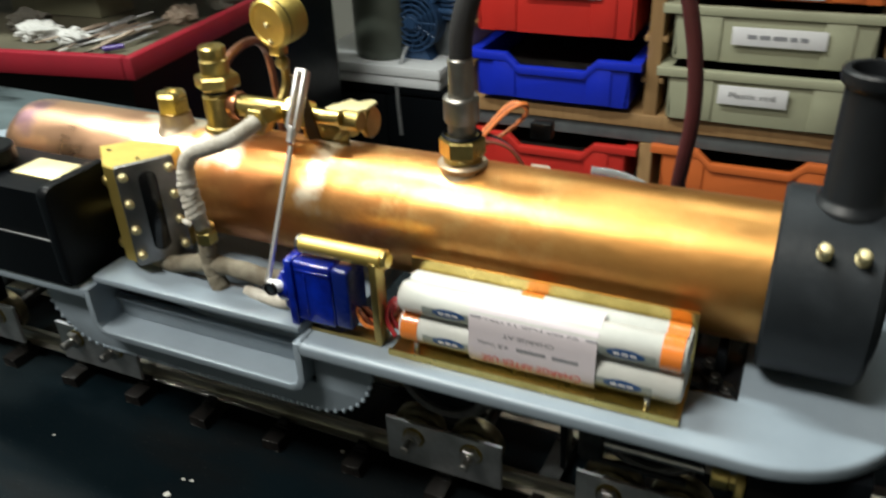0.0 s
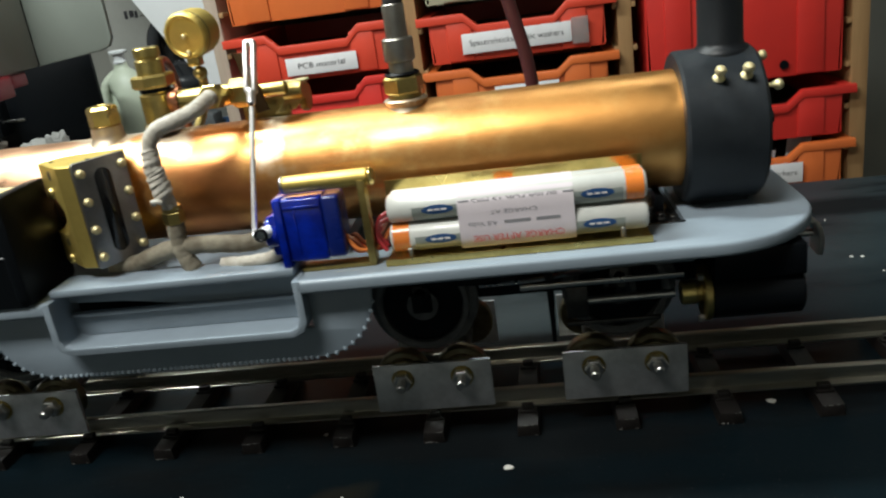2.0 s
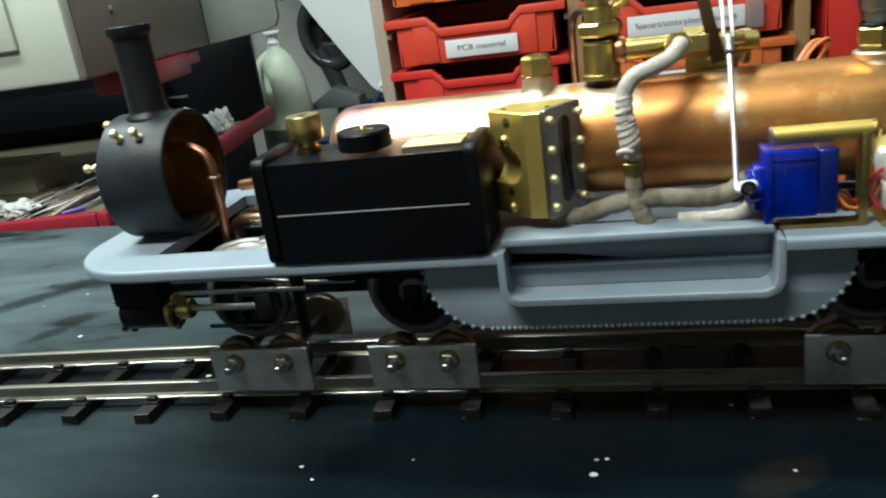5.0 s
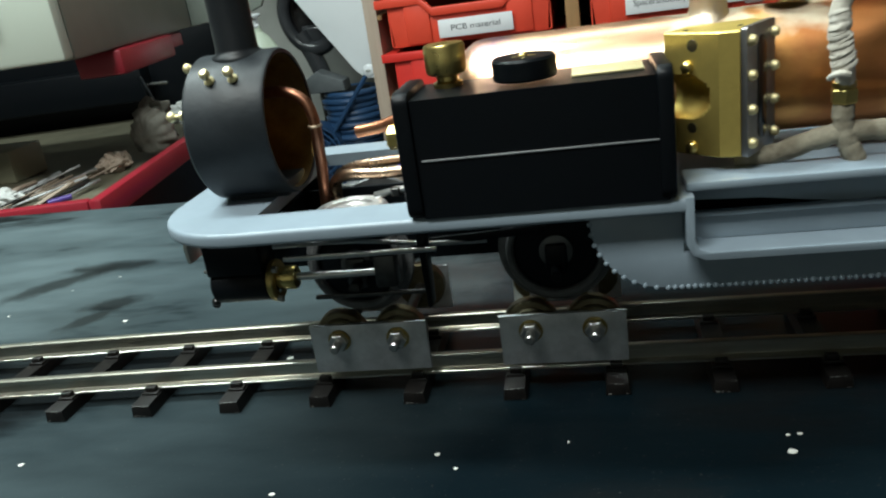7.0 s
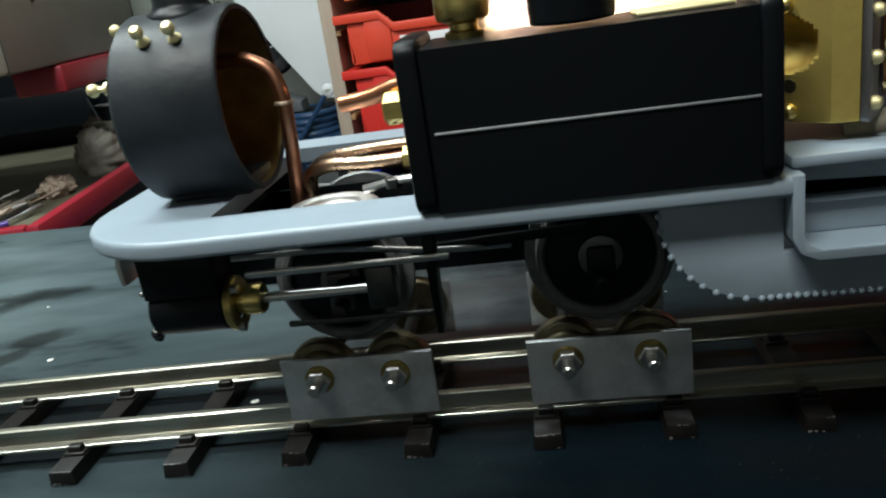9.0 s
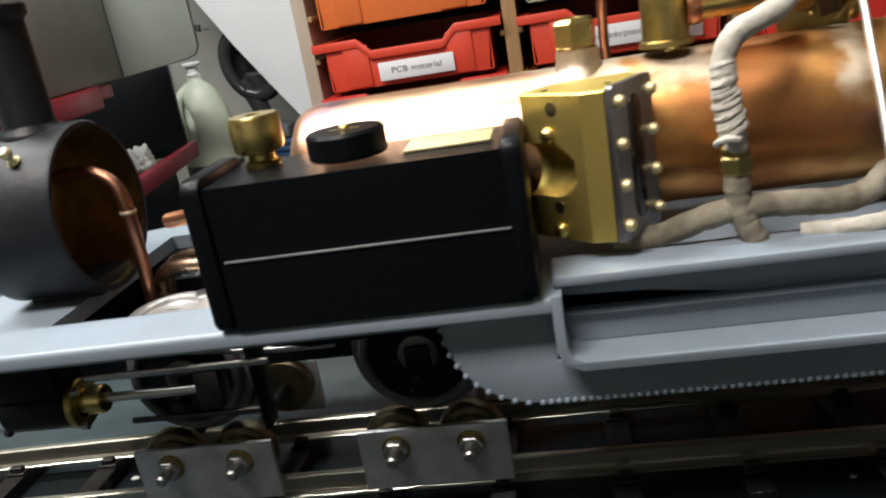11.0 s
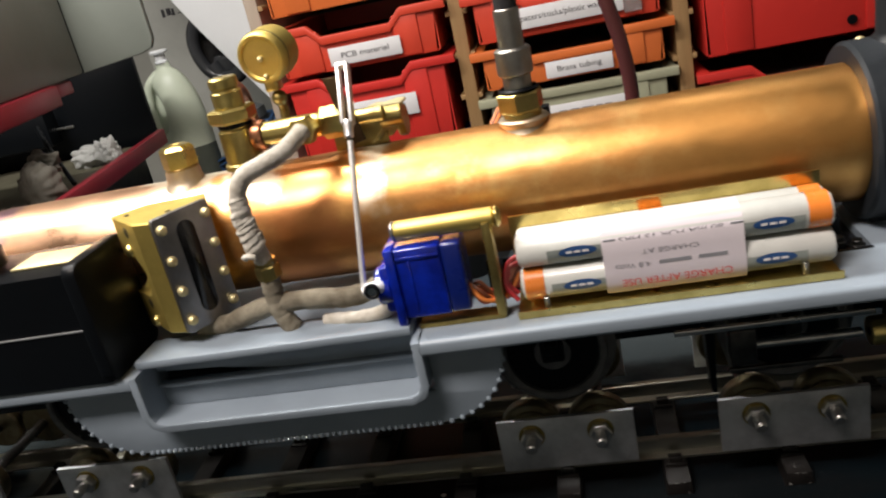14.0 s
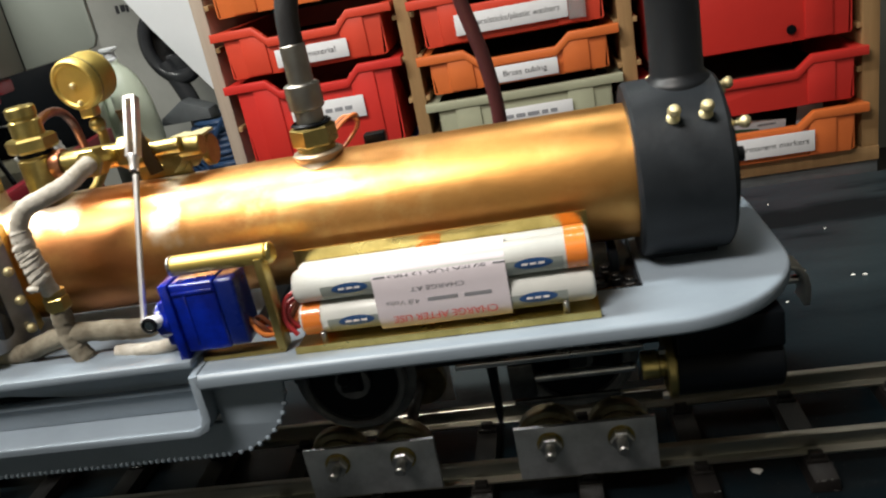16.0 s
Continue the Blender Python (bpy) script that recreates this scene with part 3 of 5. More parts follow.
ME_ARRIS = []
for seed in range(3):
    chip = random.Random(40 + seed)
    bm = bmesh.new()
    x = -3.6
    while x < 3.4:
        ln = chip.uniform(0.5, 1.8)
        low = chip.choice((0.3, 0.3, 4.7))
        bm_box(x, min(x + ln, 3.7), -0.18, 0.5, low, low + chip.uniform(0.25, 0.7), 0.1, bm=bm)
        x += ln + chip.uniform(0.3, 1.6)
    ME_ARRIS.append(finish(bm, "worn_arris", WORN))
for k in range(-20, 20):
    kx = 9.6 + 38.6 * k if k >= 0 else 10.4 + 39.4 * k
    sl = shared("sleeper", ME_SLEEPER, track, (kx, bend(kx) + 0.5 * math.sin(k * 2.3), 0), (0, 0, 0.8 * math.sin(k * 1.7)))
    for cy in (-22.6, -14.2, 14.2, 22.6):
        shared("rail_chair", ME_CHAIR, sl, (0, cy, 5.6))
    shared("worn_arris", ME_ARRIS[k % 3], sl, (0, -34.0, 0))

# ---- roller stands under the driving wheels ----
stand = thing("roller_stand", "aluminium test roller stand bolted over the rail", "roller stand", (164.7, 0, 0), "roller stands under the wheels")
for s in (-1, 1):
    part("plate", bm_plate([(-23.8, 12.6), (23.8, 12.6), (23.8, 33.4), (-23.8, 33.4)], s * 28.0 - 0.9, s * 28.0 + 0.9, plane="xz", bevel=0.25), ALUMINIUM, stand, "brushed aluminium plate")
    for dx in (-12, 12):
        ax = "y" if s > 0 else "-y"
        bolt = part("bolt", bm_rod(1.9, 9.0, (dx, s * 28.5, 26.8), ax, 16, 0.5), STEEL, stand, "steel bolt end")
        part("nut", bm_hex(4.0, 3.2, (dx, s * 29.0, 26.8), ax), STEEL, bolt)
        part("washer", bm_rod(4.6, 0.7, (dx, s * 28.7, 26.8), ax), BRASS_DULL, bolt)
        part("roller", bm_lathe([(2, -27.4), (7.5, -27.4), (8.2, -26.6), (8.2, -25.4), (10.2, -25.2), (10.8, -24.4), (10.8, -20.8), (10.2, -20.0), (2, -20.0)] if s < 0 else [(2, 20.0), (10.2, 20.0), (10.8, 20.8), (10.8, 24.4), (10.2, 25.2), (8.2, 25.4), (8.2, 26.6), (7.5, 27.4), (2, 27.4)], (dx, 0, 26.8), "y", 28), BRASS_DARK, stand, "dull flanged bearing roller")
part("axle", bm_rod(2.2, 40, (-12, -20, 26.8), "y"), STEEL_DARK, stand)
part("axle", bm_rod(2.2, 40, (12, -20, 26.8), "y"), STEEL_DARK, stand)
for sx in (88.9, -87.2, -163.4):
    copy_thing(stand, Matrix.Translation((sx * MM, 0, 0)))

# ---- the locomotive ----
LY, LZ = -5.5, 112.0          # the boiler's axis
loco = thing("model_locomotive", "unfinished double-ended live steam model locomotive with copper boiler", "model locomotive")


def cut(bm, holes):
    """The shape with box-shaped holes cut through it."""
    def hidden(b):
        me = bpy.data.meshes.new("tmp")
        bmesh.ops.recalc_face_normals(b, faces=b.faces)
        b.to_mesh(me)
        b.free()
        return new("tmp", me)
    ob, tools = hidden(bm), [hidden(bm_box(*h)) for h in holes]
    for tool in tools:
        mod = ob.modifiers.new("hole", "BOOLEAN")
        mod.operation, mod.object, mod.solver = "DIFFERENCE", tool, "EXACT"
    bpy.context.view_layer.update()
    me = bpy.data.meshes.new_from_object(ob.evaluated_get(bpy.context.evaluated_depsgraph_get()))
    out = bmesh.new()
    out.from_mesh(me)
    for o in (ob, *tools):
        old = o.data
        bpy.data.objects.remove(o)
        bpy.data.meshes.remove(old)
    return out


BY0, BY1 = -58.5, 66.0


def bm_board():
    """The running board: a grey plate with rounded ends, two cut-outs and a notch for the step."""
    bm = bm_plate(rounded(-235.4, 234, BY0, BY1, 40, 12), 79.2, 84.5, bevel=1.5, segs=3)
    return cut(bm, [(-193.5, -60, -38, 47.5, 70, 90), (60, 172, -30, 47.5, 70, 90), (172.1, 188.4, -32.5, 36, 70, 90), (-44.4, 52.2, -70, -44.2, 70, 90), (-42, 49, -70, -31, 70, 90)])


part("running_board", bm_board(), GREY, loco, "grey painted running board with rounded ends")

# the dropped step between the tanks
step = part("side_step", bm_plate([(-44.5, 84.5), (-44.5, 69), (-42.6, 65.2), (-38.5, 63.2), (47, 63.2), (51.0, 65.2), (52.8, 69), (52.8, 84.5), (50.0, 84.5), (50.0, 70), (48.8, 67.2), (46, 66.0), (-37.5, 66.0), (-40.4, 67.2), (-41.7, 70), (-41.7, 84.5)], -58.5, -40.6, plane="xz", bevel=0.4), GREY, loco, "grey painted dropped step")
part("back_panel", bm_box(-41.6, 49.9, -46.4, -44.6, 66.1, 74.2, 0.2), GREY, step)
part("upper_panel", bm_plate([(49.9, 75.7), (49.9, 84.7), (-41.6, 84.7), (-41.6, 79.6), (-20, 78.6), (2, 75.7)], -46.0, -44.6, plane="xz", bevel=0.2), GREY, step)
# added black sheet that stands in for the shade inside the recess
part("shade_backing", bm_box(-60, 49.5, -30.8, -29.8, 60, 84.4, 0.2), BLACK, step)
part("rib", bm_box(-41.6, 49.9, -48.2, -44.6, 74.25, 75.65, 0.3), GREY, step)
part("ledge", bm_box(-43.5, 50.0, -54.0, -38.0, 84.8, 87.8, 0.9), GREY, step)
# added dark sheet: closes the gap and paints in its shade
part("gap_sheet", bm_plate([(-43.4, -40), (49.9, -40), (49.9, -6), (-43.4, -6)], 80.5, 82.0, bevel=0.3), DARK_SHEET, step, "dark brown sheet closing the gap under the lagged pipe")
# the scalloped skirt under it
skirt_line = [(-73.5, 78.2)] + [(-74.0 + 24 - 24 * math.cos(radians(a)), 76 - 24 * math.sin(radians(a))) for a in range(0, 91, 9)] + [(76.0 - 24 + 24 * math.sin(radians(a)), 76 - 24 * math.cos(radians(a))) for a in range(0, 91, 9)] + [(75.8, 78.2)]
skirt = part("skirt_plate", bm_plate(skirt_line + [(53.0, 78.2), (53.0, 64.0), (-44.7, 64.0), (-44.7, 78.2)], -52.4, -50.4, plane="xz", bevel=0.3), GREY, loco, "grey skirt plate with a toothed edge")
# unseen mirrored skirt, added to keep light from passing under the loco
part("far_skirt_plate", bm_plate(skirt_line, 57.0, 59.0, plane="xz", bevel=0.3), GREY, loco)
bm = bmesh.new()
for a, b in zip(skirt_line[1:], skirt_line[2:-1]):
    n = max(1, int(math.dist(a, b) / 2.1))
    for k in range(n):
        bm_ball(0.95, (a[0] + (b[0] - a[0]) * k / n, -52.2, a[1] + (b[1] - a[1]) * k / n), 8, 5, bm)
part("toothed_edge", bm, GREY, skirt)

# the boiler
bm = bm_lathe([(0, -117.5), (6, -117.4), (14, -116.3), (18.6, -114.0), (21.0, -110.5), (21.7, -106), (21.7, -40), (21.7, 40), (21.7, 120), (21.7, 192)], (0, LY, LZ), "x", 72)
boiler = part("boiler_barrel", bm, BOILER, loco, "polished copper boiler barrel with heat stains")


def smokebox(sgn, x_in, x_out, open_end, cx):
    """A smokebox drum on its saddle, with its chimney and brass handrail knobs."""
    xa, xb = (x_in, x_out) if sgn > 0 else (x_out, x_in)
    r, ln = 28.0, abs(x_out - x_in)
    if open_end:
        prof = [(26.0, 0.0), (26.0, ln - 4), (25.6, ln - 3.4), (0, ln - 3.0), (0, ln), (26.6, ln), (28, ln - 1.4), (28, 1.2), (27.4, 0.0), (26.0, 0.0)]
    else:
        prof = [(21.9, 0), (27.0, 0), (28, 1.0), (28, ln - 1.4), (26.6, ln), (22, ln), (21, ln + 1.6), (12, ln + 3.0), (0, ln + 3.4)]
    bm = bm_lathe(prof, (x_in, LY, LZ), "x" if sgn > 0 else "-x", 64)
    drum = part("smokebox", bm, SMOKE, loco, "matt dark grey smokebox drum")
    if open_end:
        part("inner_lining", bm_lathe([(25.9, 0.6), (25.9, ln - 4.2), (0, ln - 4.0)], (x_in, LY, LZ), "-x", 48), RUST, drum, "heat-browned inside of the drum")
    part("saddle", bm_box(min(x_in + sgn * 3, x_out - sgn * 4), max(x_in + sgn * 3, x_out - sgn * 4), LY - 11, LY + 11, 84.5, 90.0, 0.8), SMOKE, drum)
    part("door_hub", bm_lathe([(5, 0), (5, 2.5), (2.4, 3), (2.4, 6), (0, 6.2)], (x_out + sgn * 1.5, LY, LZ), "x" if sgn > 0 else "-x", 20), SMOKE, drum)
    tall = 37.0 if sgn > 0 else 38.0
    chim = part("chimney", bm_lathe([(10.8, -4.0), (10.8, -1.6), (10.2, -0.2), (8.6, 0.8), (8.0, 2.0), (7.9, tall - 5), (8.2, tall - 4.6), (9.3, tall - 3.6), (9.5, tall - 2.6), (9.5, tall - 0.6), (9.0, tall), (7.4, tall), (7.0, tall - 1), (7.0, 20)], (cx, LY - 0.5, LZ + 27.6), "z", 40), CHIMNEY, loco, "satin black chimney with a rolled lip")
    part("bore", bm_rod(7.0, 2.0, (cx, LY - 0.5, LZ + 45), "z"), BLACK, chim)
    for bx in (cx - 5.0, cx + 4.2):
        for s in (-1, 1):
            a = radians(45 if sgn > 0 else 43)
            base = Vector((bx, LY + s * 28 * math.sin(a), LZ + 28 * math.cos(a)))
            way = Vector((0, s * math.sin(a), math.cos(a)))
            turn = way.to_track_quat("Z", "Y").to_matrix().to_4x4()
            part("handrail_knob", bm_lathe([(0, -0.5), (1.9, -0.4), (2.0, 0.5), (1.2, 1.2), (0.8, 1.6), (0.8, 2.4), (1.3, 2.8), (1.8, 3.5), (1.95, 4.3), (1.8, 5.1), (1.2, 5.8), (0, 6.1)], base, segs=16, turn=turn), BRASS_PALE, drum, "small turned brass knob")
    for ky, kz in ((-17, 15), (3, 22.5), (14, 18)) if sgn > 0 else ((-24, 10), (-3, 24.5), (17, 17.5)):
        part("handrail_knob", bm_lathe([(0, -0.5), (1.8, -0.4), (1.9, 0.5), (0.8, 1.4), (0.8, 2.6), (1.3, 3.1), (1.8, 3.8), (1.95, 4.5), (1.8, 5.2), (1.2, 5.9), (0, 6.2)], (x_out, LY + ky, LZ + kz), "x" if sgn > 0 else "-x", 16), BRASS_PALE, drum, "small turned brass knob")
    return drum


smokebox(1, 190.5, 218.5, False, 207.5)
rear = smokebox(-1, -185.6, -217.6, True, -201.4)
part("blast_pipe", bm_tube([(-200, -4, 123), (-190, -6, 123.6), (-183, -8, 122.6), (-177.6, -9, 119), (-175.2, -10, 113), (-175.0, -10, 104), (-176.5, -8, 90), (-178.5, -6, 74)], 2.2, 14), BROWN_PIPE, loco, "copper steam pipe curving out of the drum")
part("solder_joint", bm_rod(2.8, 1.0, (-175.1, -10, 109.2), "z"), SOLDER, loco)

# ---- the water tank ----
tank = part("water_tank", bm_plate([(-59.2, 84.6), (-29, 84.6), (-29, 123.4), (-59.2, 123.4)], -126.5, -48.5, plane="yz", bevel=0.7), BLACK, loco, "black painted side tank")
for x0, x1, top in ((-131.6, -126.2, 126.0), (-51.5, -46.6, 125.8)):
    part("end_plate", bm_plate(rounded(-60.4, -28.4, 84.6, top, 4.0, 6), x0, x1, plane="yz", bevel=0.9), BLACK, tank)
part("seam", bm_box(-124.6, -51.0, -59.65, -59.0, 103.7, 104.3, 0.15), ALUMINIUM, tank, "thin bright seam across the tank")
cap = part("filler_cap", bm_lathe([(4.8, 0), (5.0, 1.4), (3.6, 2.0), (3.6, 3.4), (6.4, 4.4), (6.8, 5.4), (6.9, 13.0), (6.3, 13.9), (2.0, 14.0), (1.8, 13.4), (0, 13.4)], (-116.5, -38, 123.4), "z", 40), BRASS, tank, "turned brass filler cap")
knob = part("filler_knob", bm_lathe([(8.5, 0), (9.6, 0.2), (10.1, 0.8), (10.1, 6.2), (9.4, 7.0), (0, 7.0)], (-90.4, -46.5, 124.4), "z", 40), BLACK, tank, "black screw cap")
bm = bm_ball(1.6, (-90.4, -46.5, 131.2), 12, 6)
bm_box(-94.4, -86.4, -47.2, -45.8, 130.9, 131.5, 0.2, bm=bm)
part("cap_screw", bm, BRASS, tank)
part("brass_plate", bm_box(-76, -54.0, -49.5, -35.5, 123.5, 124.3, 0.25), BRASS_PALE, tank, "small brushed brass plate")
part("feed_pipe", bm_tube([(-130, -35, 114.0), (-136, -33.5, 113.2), (-144, -31, 110.8), (-153, -28, 109.4)], 2.3, 12), COPPER_PIPE, tank, "short copper feed pipe")
part("feed_collar", bm_rod(3.2, 4.0, (-135.6, -34.2, 113.4), "x"), SOLDER, tank)
part("union", bm_hex(4.3, 5.6, (-139.4, -39, 108.2), "x"), BRASS, tank)

# ---- the water gauge ----
GL, GE, GF, GR = Vector((-46.5, -32.0)), Vector((-32.0, -45.2)), Vector((-26.0, -46.2)), Vector((-14.4, -29.2))
inward = Vector((GE.y - GL.y, GL.x - GE.x)).normalized() * -1.0
bm = bmesh.new()
layers = []
long = (GE - GL).length
levels = [92.5, 93.0] + [103.6 + 0.62 * k for k in range(26)] + [130.9, 131.4]
for z in levels:
    e = 0.5 if z in (92.5, 131.4) else 0.0
    ring = []
    for k in range(19):
        q = k / 18 * long
        inside = 1.0 - (max(0.0, q - 7.4) / 8.8) ** 2 - ((z - 111.3) / 6.9) ** 2
        ring.append(GL.lerp(GE, k / 18) + inward * (e + (5.4 * math.sqrt(inside) if inside > 0 else 0.0)))
    ring += [GF + Vector((0, e)), GR + Vector((-e, e)), GR + Vector((-3.0, 8.0)), GL + Vector((8.0, 9.0))]
    layers.append([bm.verts.new((v.x, v.y, z)) for v in ring])
for a, b in zip(layers, layers[1:]):
    for i in range(len(a)):
        j = (i + 1) % len(a)
        bm.faces.new((a[i], a[j], b[j], b[i]))
bm.faces.new(layers[0][::-1])
bm.faces.new(layers[-1])
gauge_glass = part("water_gauge", bm, BRASS_SATIN, loco, "milled brass water gauge block", sharp=28)
to_left = (GE - GL).normalized()
turn_l = Matrix.Translation((*((GL + GE) / 2), 0)) @ Matrix.Rotation(math.atan2(to_left.y, to_left.x), 4, "Z")
for hx, hz in ((-0.5, 95.0), (-1.5, 120.6)):
    bm = bm_lathe([(2.3, 0.0), (2.2, 0.7), (1.7, 1.5), (0.9, 2.0), (0, 2.1)], (hx, 0.2, hz), "-y", 14)
    bm.transform(turn_l)
    part("rivet", bm, BRASS, gauge_glass)
for hx, hz, hr in ((0.5, 127.4, 1.9), (-0.3, 101.4, 1.7)):
    bm = bm_lathe([(0, 0.04), (hr, 0.05), (hr + 0.25, -0.3)], (hx, 0, hz), "-y", 16)
    bm.transform(turn_l)
    part("plugged_hole", bm, BRASS_DARK, gauge_glass)
for hx, hy in ((-40.0, -33.5), (-24.0, -36.0)):
    part("top_hole", bm_rod(0.9, 0.3, (hx, hy, 131.3), "z", 10), BLACK, gauge_glass)
to_right = (GR - GF).normalized()
turn_r = Matrix.Translation((*((GF + GR) / 2), 0)) @ Matrix.Rotation(math.atan2(to_right.y, to_right.x), 4, "Z")
half = (GR - GF).length / 2
bm = bm_plate(rounded(-half, half, 92.2, 132.2, 1.2, 4), -2.2, -0.1, plane="xz", bevel=0.3)
bm.transform(turn_r)
part("gauge_plate", bm, STEEL_GREY, gauge_glass, "grey steel clamp plate of the gauge")
bm = bm_plate(rounded(-3.2, 3.2, 96.5, 128.5, 3.2, 8), -2.5, -2.0, plane="xz", bevel=0.15)
bm.transform(turn_r)
part("sight_slot", bm, BLACK_GLOSS, gauge_glass, "dark glass sight slot")
for s_ in (-1, 1):
    for k in range(4):
        at = (s_ * (half - 2.2), -2.2, 96.6 + 10.5 * k)
        bm = bm_lathe([(1.6, 0.0), (1.75, 0.3), (1.7, 1.0), (1.2, 1.9), (0.5, 2.2), (0, 2.2)], at, "-y", 14)
        bm.transform(turn_r)
        part("screw", bm, BRASS_PALE, gauge_glass, "round brass screw head")

# ---- boiler fittings ----
FY = -7.5
plug = part("filler_plug", bm_lathe([(0, 0), (5.6, 0), (6.1, 0.5), (6.1, 6.6), (5.0, 7.8), (2.4, 8.2), (2.0, 7.6), (0, 7.6)], (-29.5, FY, 138.8), "z", 6, flat=0.3), BRASS, loco, "brass hexagon filler plug")
part("bush", bm_lathe([(9.4, -5.0), (7.6, -2.6), (6.6, -1.2), (6.2, 0.6), (6.0, 3.4)], (-29.5, FY, 135.0), "z", 28), SOLDER, plug)
part("seal", bm_rod(5.6, 1.2, (-29.5, FY, 137.8)), RUST, plug)
sv = part("safety_valve", bm_lathe([(7.4, 0), (7.2, 1.5), (6.4, 2.0), (6.4, 13.0), (5.6, 13.6), (5.6, 16.0)], (-5.0, FY - 1, 135.5), "z", 32), BRASS_DULL, loco, "tall brass safety valve")
part("seal", bm_rod(5.9, 1.6, (-5.0, FY - 1, 149.6)), BLACK, sv)
part("valve_nut", bm_hex(8.2, 5.0, (-5.0, FY - 1, 151.2), flat=0.5), BRASS, sv)
part("valve_cap", bm_lathe([(5.2, 0), (5.2, 5.2), (4.4, 5.8), (4.4, 6.4), (4.9, 6.8), (4.9, 9.6), (4.3, 10.2), (1.4, 10.3), (1.2, 9.8), (0, 9.8)], (-5.0, FY - 1, 156.2), "z", 28), BRASS, sv)
part("siphon_pipe", bm_tube([(-5.5, -6, 156.0), (-8.8, 5.7, 158.8), (-12.4, 19, 159.2), (-15.8, 31, 156.8), (-17.6, 38.5, 151), (-18, 41, 143), (-18, 42, 130), (-17, 41, 112), (-14, 36, 100), (-8, 22, 94)], 1.7, 12), BROWN_PIPE, loco, "looped brown copper siphon pipe")
reg = part("regulator_tube", bm_rod(4.1, 22, (3.0, FY - 1, 145.0), "x", 28), BRASS, loco, "brass regulator tube")
part("tee_collar", bm_lathe([(4.9, 0), (5.2, 0.6), (5.2, 3.4), (4.9, 4.0)], (0.6, FY - 1, 145.0), "x", 28), COPPER_PIPE, reg)
part("valve_body", bm_hex(5.6, 9.0, (25.0, FY - 1, 145.0), "x"), BRASS, reg)
part("spindle_tube", bm_rod(2.6, 13, (33.5, FY - 1, 145.0), "x", 28), BRASS, reg)
part("union_stub", bm_tube([(22, -8, 145), (22.5, -17, 146), (23, -26, 147)], 3.0, 14), BRASS, reg)
part("union_nut", bm_hex(4.9, 6.5, (22.6, -19, 146.2), turn=Vector((0.02, -1, 0.1)).to_track_quat("Z", "Y").to_matrix().to_4x4()), BRASS, reg)
gland = part("gland_block", bm_rod(3.6, 8, (44, FY + 3, 143.0), "x", 24), BRASS_DULL, loco, "brass gland with a bent plate over it")
bm = bmesh.new()
TOP = [(36, -2), (40.6, 9), (44.5, 7), (48, 11), (51, 9.5), (51, 1), (46, -6), (39, -6)]
bm_plate(TOP, 144.8, 145.8, bevel=0.2, bm=bm)
part("quadrant_plate", bm, BRASS_PALE, gland, "flat pale brass plate")
part("plate_hole", bm_rod(0.8, 0.3, (48.0, -3.4, 145.6), "z", 10), BLACK, gland)
# the plate's tongue, bent down and back under
bm = bmesh.new()
rows = []
for k in range(9):
    a = k / 8
    x, z = -1.0 * a - 5.5 * a * a, 145.6 - 10.5 * a ** 0.85
    rows.append([bm.verts.new((46.0 + x, -6.2 + 0.6 * math.sin(math.pi * a), z)), bm.verts.new((51.2 + x * 0.8, 0.8 + 0.6 * math.sin(math.pi * a), z))])
for p, q in zip(rows, rows[1:]):
    bm.faces.new((p[0], p[1], q[1], q[0]))
bmesh.ops.solidify(bm, geom=bm.faces, thickness=0.9)
part("quadrant_web", bm, BRASS_PALE, gland, sharp=60)
part("end_disc", bm_lathe([(0, 0), (5.2, 0), (5.6, 0.5), (5.6, 2.4), (5.2, 2.9), (0, 2.9)], (47.4, 7, 138.6), "x", 40), BRASS_DULL, gland)
part("face_plate", bm_box(26, 45, -3.2, -1.8, 133.2, 141.4, 0.3), BRASS_DULL, gland, "small upright brass plate")
part("plate_rivet", bm_ball(0.9, (35, -3.3, 137.4), 10, 6), BRASS, gland)
lever = part("regulator_lever", bm_plate([(30.0, 160), (34.4, 160), (39.6, 138), (34.8, 137)], -12.8, -11.6, plane="xz", bevel=0.3), LEVER, loco, "flat brown lever")

# the pressure gauge, seen from its back
aim = Vector((-0.17, -0.98, -0.11)).to_track_quat("Z", "Y").to_matrix().to_4x4()
PG = (0.0, 23.0, 167.4)
pg = part("pressure_gauge", bm_lathe([(0, 3.0), (7.2, 3.0), (7.9, 3.7), (8.8, 3.7), (9.5, 3.0), (9.7, 2.0), (9.7, -7.0), (9.2, -7.8), (9.2, -9.6), (8.4, -10.2), (0, -10.2)], PG, segs=48, turn=aim), BRASS_SATIN, loco, "round brass pressure gauge")
for k, rr in ((0.0, 1.25), (-6.6, 1.15)):
    bm = bm_ball(rr, (0, k, 3.6), 12, 6)
    bm.transform(Matrix.Translation(PG) @ aim)
    part("gauge_screw", bm, BRASS_PALE, pg)
part("groove", bm_lathe([(9.72, 0.6), (9.9, 0.5), (9.9, -0.3), (9.72, -0.4)], PG, segs=48, turn=aim), BRASS_DULL, pg)
part("gauge_foot", bm_box(-2.4, 2.8, 20.5, 26.5, 154.6, 158.4, 0.6), BRASS, pg)
part("gauge_elbow", bm_ball(3.0, (0.8, 24.2, 151.4), 18, 10), BRASS_DULL, pg)
part("gauge_stem", bm_tube([(0.8, 24.2, 151.2), (0.9, 25.4, 147), (0.6, 24, 141), (0, 17, 134), (0, 8, 130)], 1.9, 12, 5), BRASS_DULL, pg)

